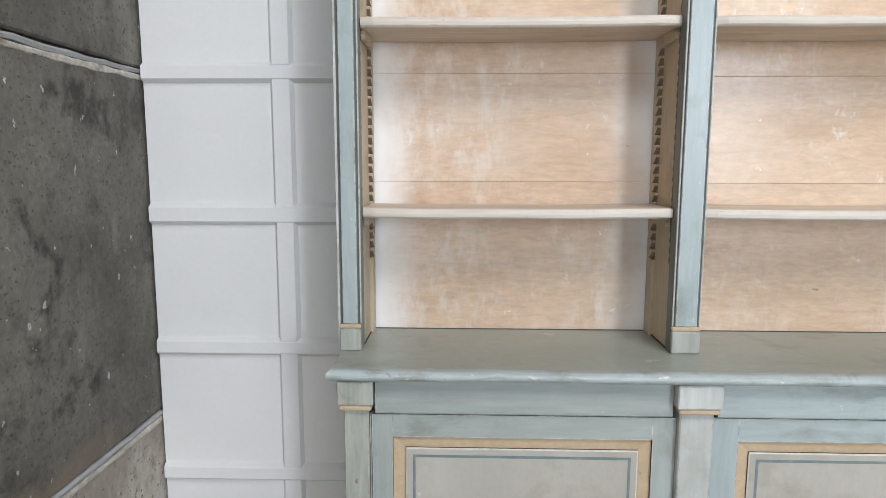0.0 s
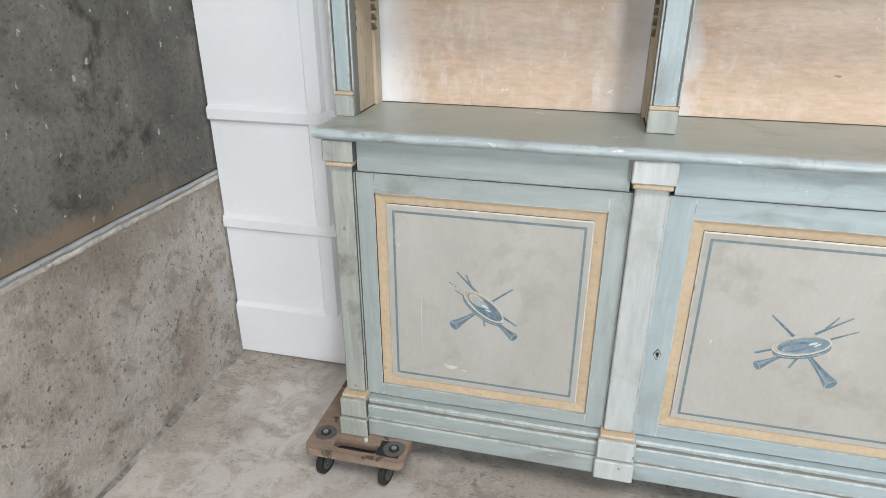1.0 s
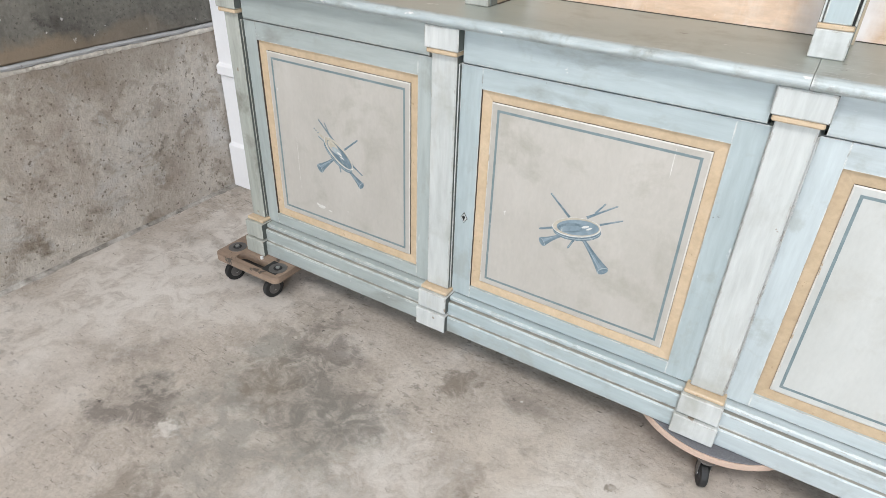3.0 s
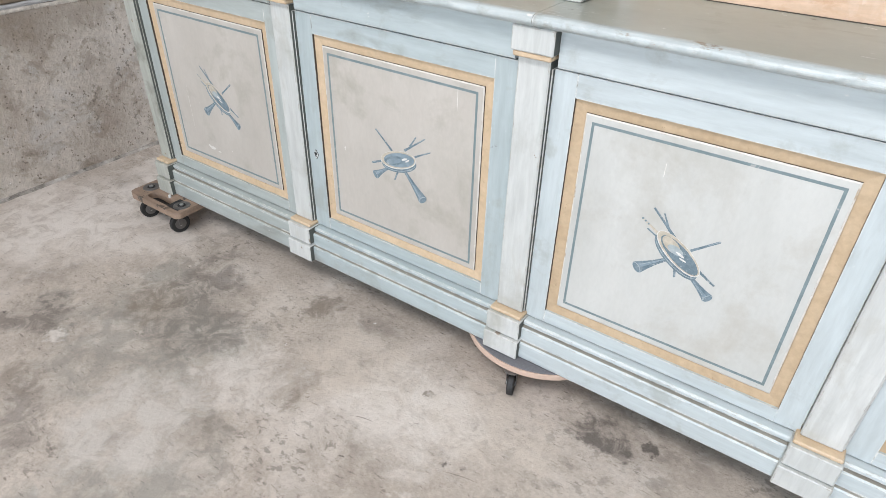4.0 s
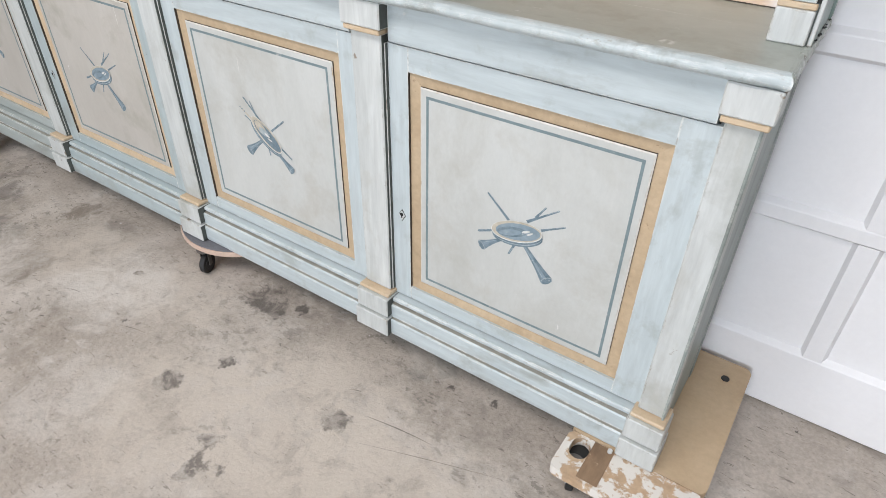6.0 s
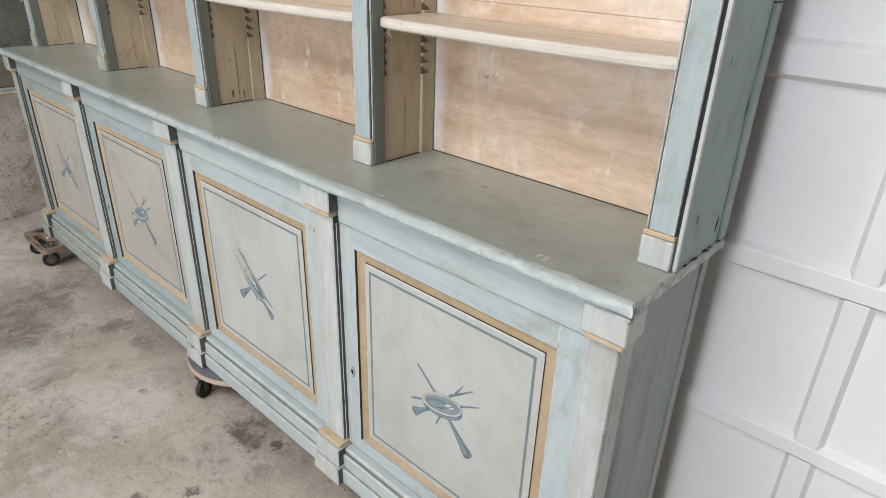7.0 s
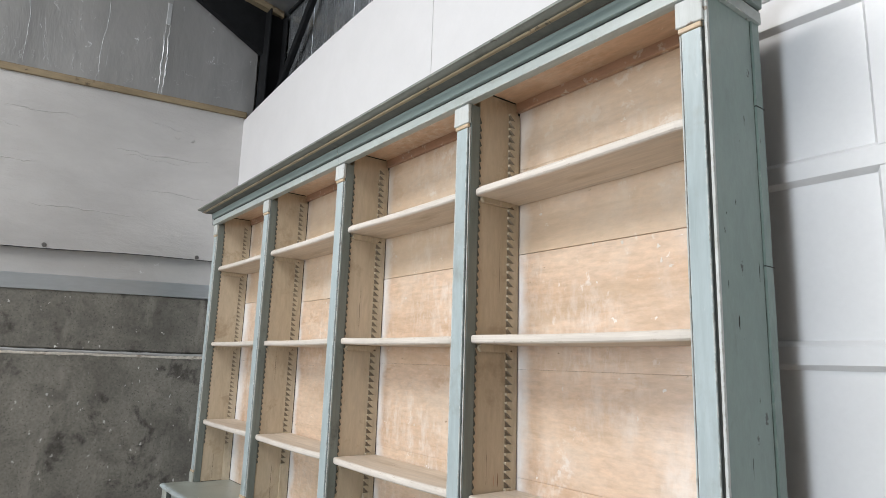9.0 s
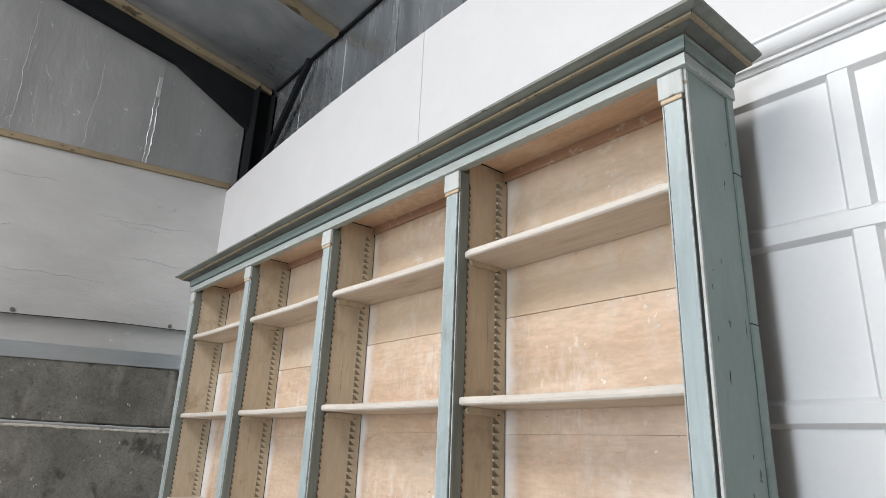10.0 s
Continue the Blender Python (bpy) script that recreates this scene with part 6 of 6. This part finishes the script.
# shelves and the cleats that carry them
for i in range(4):
    xl, xr = UP[i][1] + 0.002, UP[i + 1][0] - 0.002
    for k, z in enumerate(SH):
        z += 0.004 if i == 3 and k == 2 else 0
        bm = bmesh.new()
        t = 0.025
        dy = random.uniform(-0.003, 0.003)
        prof = [(1.673, z - t), (1.492 + dy, z - t), (1.486 + dy, z - t + 0.001), (1.482 + dy, z - t + 0.005), (1.481 + dy, z - t / 2),
                (1.482 + dy, z - 0.005), (1.486 + dy, z - 0.001), (1.492 + dy, z), (1.673, z)]
        profile_x(bm, [(float(y), float(q)) for y, q in prof], xl, xr, cuts=24)
        for f in bm.faces:
            f.material_index = 1 if f.calc_center_median().y < 1.495 else 0
        tilt = 0.014 if i == 3 and k == 2 else random.uniform(-0.004, 0.004)
        for v in bm.verts:
            s = (v.co.x - xl) / (xr - xl)
            v.co.z += -0.003 * math.sin(math.pi * s) + tilt * (s - 0.5) + 0.001 * noise.noise(Vector((v.co.x * 5, i, k)))
            if v.co.y < 1.51:
                v.co.y += 0.0012 * noise.noise(Vector((v.co.x * 9, i, k * 3)))
                if s < 0.001 or s > 0.999:
                    v.co.y += 0.008
        part("shelf", bm, [SHELF, SHELF_NOSE], upper, "limed wooden shelf with whitewashed front edge")
        for x in (xl - 0.002, xr - 0.009):
            bm = bmesh.new()
            zc = z - t - 0.001
            pts = [(1.520, zc), (1.630, zc), (1.644, zc - 0.012), (1.630, zc - 0.022), (1.520, zc - 0.022), (1.511, zc - 0.010)]
            profile_x(bm, pts, x, x + 0.011)
            part("cleat", bm, WOOD_RACK, upper)


# entablature and cornice, mitred round the ends, in two lengths
def cornice(x0, x1, left, right, profile, name, material, label=""):
    bm = bmesh.new()
    rows = []
    for p, z in profile:
        row = []
        if left:
            row += [(x0 - p, 1.688, z), (x0 - p, 1.461 - p, z)]
        else:
            row += [(x0, 1.461 - p, z)]
        if right:
            row += [(x1 + p, 1.461 - p, z), (x1 + p, 1.688, z)]
        else:
            row += [(x1, 1.461 - p, z)]
        rows.append([bm.verts.new(c) for c in row])
    for a, b in zip(rows, rows[1:]):
        for k in range(len(a) - 1):
            bm.faces.new((a[k], a[k + 1], b[k + 1], b[k]))
    # back face of the moulding
    back = []
    for row in (rows[0], rows[-1]):
        z = row[0].co.z
        inner = []
        if left:
            inner += [(x0 + 0.012, 1.688, z), (x0 + 0.012, 1.477, z)]
        else:
            inner += [(x0, 1.477, z)]
        if right:
            inner += [(x1 - 0.012, 1.477, z), (x1 - 0.012, 1.688, z)]
        else:
            inner += [(x1, 1.477, z)]
        back.append([bm.verts.new(c) for c in inner])
    for k in range(len(back[0]) - 1):
        bm.faces.new((back[0][k], back[1][k], back[1][k + 1], back[0][k + 1]))
        bm.faces.new((rows[0][k], back[0][k], back[0][k + 1], rows[0][k + 1]))
        bm.faces.new((rows[-1][k], rows[-1][k + 1], back[1][k + 1], back[1][k]))
    return part(name, bm, material, upper, label)


ARCH = [(0.002, 2.617), (0.006, 2.6175), (0.012, 2.619), (0.012, 2.648), (0.009, 2.650)]
FASCIA = [(0.004, 2.6535), (0.004, 2.655), (0.013, 2.657), (0.016, 2.659), (0.017, 2.683), (0.021, 2.694)]
GROOVE = [(0.0205, 2.6942), (0.028, 2.6948), (0.038, 2.6955), (0.050, 2.6965), (0.055, 2.6975)]
STEP = [(0.0165, 2.6905), (0.0222, 2.6910), (0.0222, 2.6935), (0.0165, 2.6940)]
JOINT = [(0.005, 2.6495), (0.0085, 2.6502), (0.0085, 2.6552), (0.005, 2.6558)]
BAND = [(0.052, 2.6975), (0.058, 2.6965), (0.064, 2.698), (0.0655, 2.703), (0.062, 2.705)]
CYMA = [(0.060, 2.7052), (0.067, 2.7056), (0.073, 2.707), (0.080, 2.710), (0.086, 2.713), (0.090, 2.714), (0.090, 2.722), (0.086, 2.724)]


def mitre_crack(x1, sgn):
    """The open, dark mitre at the corner of the cornice."""
    bm = bmesh.new()
    w = 0.0013
    rows = []
    for p, z in [ARCH[2], ARCH[3], FASCIA[3], FASCIA[4], FASCIA[5], BAND[0], BAND[2], CYMA[1], CYMA[4], CYMA[6]]:
        q = p + 0.0007
        a, b = (x1 + sgn * (q - w), 1.461 - q, z), (x1 + sgn * q, 1.461 - q + w, z)
        rows.append([bm.verts.new(a), bm.verts.new((x1 + sgn * (q + 0.0003), 1.461 - q - 0.0003, z)), bm.verts.new(b)])
    for a, b in zip(rows, rows[1:]):
        for k in (0, 1):
            bm.faces.new((a[k], a[k + 1], b[k + 1], b[k]))
    part("mitre_crack", bm, GAP, upper)


mitre_crack(3.021, 1)
mitre_crack(-0.289, -1)
for x0, x1, l, r in ((-0.289, 1.3675, True, False), (1.3695, 3.021, False, True)):
    cornice(x0, x1, l, r, ARCH, "architrave", PAINT_H_DULL)
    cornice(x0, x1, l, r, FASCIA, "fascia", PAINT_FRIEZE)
    cornice(x0, x1, l, r, BAND, "gilt_band", GILT_DULL, "dull brown gilded bead")
    cornice(x0, x1, l, r, JOINT, "shadow_joint", GAP)
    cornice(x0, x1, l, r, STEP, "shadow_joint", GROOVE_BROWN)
    # the hollow is a darker grey than the mouldings round it
    cornice(x0, x1, l, r, GROOVE, "grimy_cove", GROOVE_GREY, "dark hollow of the cornice")
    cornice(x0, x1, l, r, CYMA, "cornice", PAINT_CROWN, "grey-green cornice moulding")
slab("dust_board", -0.272, 3.005, 1.480, 1.686, 2.701, 2.717, PAINT_TOP, upper)


# ---- dollies ----
def caster(parent, x, y, top, r, turn, tyre, hub):
    """A swivel caster: plate, fork and wheel."""
    bm = bmesh.new()
    cyl(bm, (0, 0, top - 0.003), (0, 0, 1), 0.026, 0.006, 16)
    box(bm, -0.016, -0.0135, -0.009, 0.009, r * 0.9, top - 0.005, 0.0008)
    box(bm, 0.0135, 0.016, -0.009, 0.009, r * 0.9, top - 0.005, 0.0008)
    box(bm, -0.016, 0.016, -0.012, 0.014, top - 0.009, top - 0.005, 0.0008)
    bm.transform(Matrix.Translation((x, y, 0)) @ Matrix.Rotation(turn, 4, "Z"))
    fork = part("caster", bm, DARK_METAL, parent, "dark steel swivel caster")
    c, s = math.cos(turn), math.sin(turn)
    bm = bmesh.new()
    cyl(bm, (x, y, r), (c, s, 0), r, 0.020, 28, 0, 0.004)
    wheel = part("wheel", bm, tyre, fork, "black rubber wheel")
    for g in (-1, 1):
        bm = bmesh.new()
        cyl(bm, (x + g * c * 0.0105, y + g * s * 0.0105, r), (c, s, 0), r * 0.58, 0.002, 20)
        cyl(bm, (x + g * c * 0.0115, y + g * s * 0.0115, r), (c, s, 0), r * 0.2, 0.004, 10, 1)
        part("hub", bm, [hub, METAL], fork)
    return fork


def rounded_rect(bm, x0, x1, y0, y1, z0, z1, r, hole=None, slot=0):
    """A board with rounded corners, and a rounded slot through it."""
    def ring(ax0, ax1, ay0, ay1, rr, n):
        pts = []
        for cx, cy, a0 in ((ax1 - rr, ay1 - rr, 0), (ax0 + rr, ay1 - rr, 90), (ax0 + rr, ay0 + rr, 180), (ax1 - rr, ay0 + rr, 270)):
            for k in range(n + 1):
                a = radians(a0 + 90 * k / n)
                pts.append((cx + rr * math.cos(a), cy + rr * math.sin(a)))
        return pts
    outer = ring(x0, x1, y0, y1, r, 5)
    A = [bm.verts.new((x, y, z1)) for x, y in outer]
    B = [bm.verts.new((x, y, z0)) for x, y in outer]
    k = len(outer)
    for i in range(k):
        bm.faces.new((B[i], B[(i + 1) % k], A[(i + 1) % k], A[i]))
    if hole:
        inner = ring(*hole, min(hole[1] - hole[0], hole[3] - hole[2]) / 2.01, 5)
        C = [bm.verts.new((x, y, z1)) for x, y in inner]
        D = [bm.verts.new((x, y, z0)) for x, y in inner]
        for i in range(k):
            j = (i + 1) % k
            bm.faces.new((A[i], A[j], C[j], C[i]))
            bm.faces.new((B[j], B[i], D[i], D[j]))
            bm.faces.new((C[i], C[j], D[j], D[i]))
    else:
        bm.faces.new(A), bm.faces.new(B[::-1])


dolly = new("furniture_dolly")
tagged(dolly, "grimy wooden furniture dolly with hand slot and casters under the cupboard", "dolly", group="dollies under the bookcase")
bm = bmesh.new()
rounded_rect(bm, -0.360, -0.045, 1.205, 1.66, 0.097, 0.1235, 0.025, (-0.275, -0.130, 1.228, 1.268))
part("board", bm, DOLLY_WOOD, dolly)
for x, y in ((-0.318, 1.282), (-0.088, 1.262)):
    bm = bmesh.new()
    cyl(bm, (x, y, 0.1235), (0, 0, 1), 0.034, 0.003, 24, bevel=0.001)
    cyl(bm, (x, y, 0.1255), (0, 0, 1), 0.016, 0.002, 20, 1, 0.0006)
    cyl(bm, (x, y, 0.128), (0, 0, 1), 0.008, 0.005, 10, 2)
    part("bolt_plate", bm, [DARK_METAL, RUBBER, METAL], dolly, "dark round caster bolt plate")
# added black sheet: the shade seen through the hand slot
slab("brace_plate", -0.285, -0.125, 1.225, 1.275, 0.086, 0.0965, RUBBER, dolly, "dark sheet standing for the shade in the hand slot", bevel=0.002)
slab("tape", -0.135, -0.065, 1.225, 1.290, 0.1237, 0.1248, RUBBER, dolly, "torn black tape", bevel=0.0005)
bm = bmesh.new()
cyl(bm, (-0.182, 1.275, 0.129), (0, 0, 1), 0.006, 0.011, 10, bevel=0.001)
part("bolt", bm, HUB, dolly, "pale bolt head")
for x, y, a in ((-0.312, 1.250, -0.22), (-0.112, 1.250, -0.18), (-0.312, 1.61, 0.1), (-0.10, 1.61, 0.3)):
    caster(dolly, x, y, 0.097, 0.040, a, RUBBER, DARK_METAL)

dolly = new("round_dolly")
tagged(dolly, "round plywood dolly topped with grey felt under the cupboard", "dolly", group="dollies under the bookcase")
bm = bmesh.new()
cyl(bm, (1.41, 1.507, 0.1075), (0, 0, 1), 0.243, 0.019, 72, bevel=0.002)
part("board", bm, PINK_EDGE, dolly, "pinkish plywood disc")
bm = bmesh.new()
cyl(bm, (1.41, 1.507, 0.1195), (0, 0, 1), 0.239, 0.0045, 72, bevel=0.001)
part("felt_top", bm, FELT, dolly, "grey felt covering")
for a in (-1.50, 0.6, 2.6):
    caster(dolly, 1.41 + 0.225 * math.cos(a), 1.507 + 0.225 * math.sin(a), 0.098, 0.037, 0.35 if a < 0 else a, RUBBER, RUBBER)

dolly = new("furniture_dolly")
tagged(dolly, "brown fibreboard dolly with a paint-splattered front end under the cupboard", "dolly", group="dollies under the bookcase")
bm = bmesh.new()
rounded_rect(bm, 2.818, 3.150, 1.300, 1.770, 0.098, 0.1235, 0.022)
part("board", bm, DOLLY_BOARD, dolly, "brown fibreboard")
bm = bmesh.new()
rounded_rect(bm, 2.818, 3.150, 1.172, 1.2985, 0.094, 0.1225, 0.018, (2.837, 2.884, 1.226, 1.292))
part("front_rail", bm, SPLATTER, dolly, "paint-splattered wooden front rail with hand slot")
# this slot's dark inside is an added sheet too
slab("brace_plate", 2.835, 2.89, 1.222, 1.296, 0.083, 0.0935, RUBBER, dolly, "dark sheet standing for the shade in the hand slot", bevel=0.002)
slab("stained_block", 2.884, 2.936, 1.180, 1.297, 0.1227, 0.1238, STAIN_WOOD, dolly, "brown stained wooden pad", bevel=0.0008)
bm = bmesh.new()
cyl(bm, (2.925, 1.288, 0.128), (0, 0, 1), 0.006, 0.009, 10, bevel=0.001)
part("bolt", bm, HUB, dolly, "pale bolt head")
bm = bmesh.new()
cyl(bm, (3.094, 1.696, 0.1245), (0, 0, 1), 0.011, 0.004, 12, bevel=0.001)
part("screw", bm, RUBBER, dolly, "black screw head")
for x, y, a in ((2.86, 1.235, 0.3), (3.11, 1.235, 0.2), (2.86, 1.72, 0.4), (3.10, 1.715, 0.1)):
    caster(dolly, x, y, 0.094 if y < 1.3 else 0.098, 0.033, a, RUBBER, HUB)
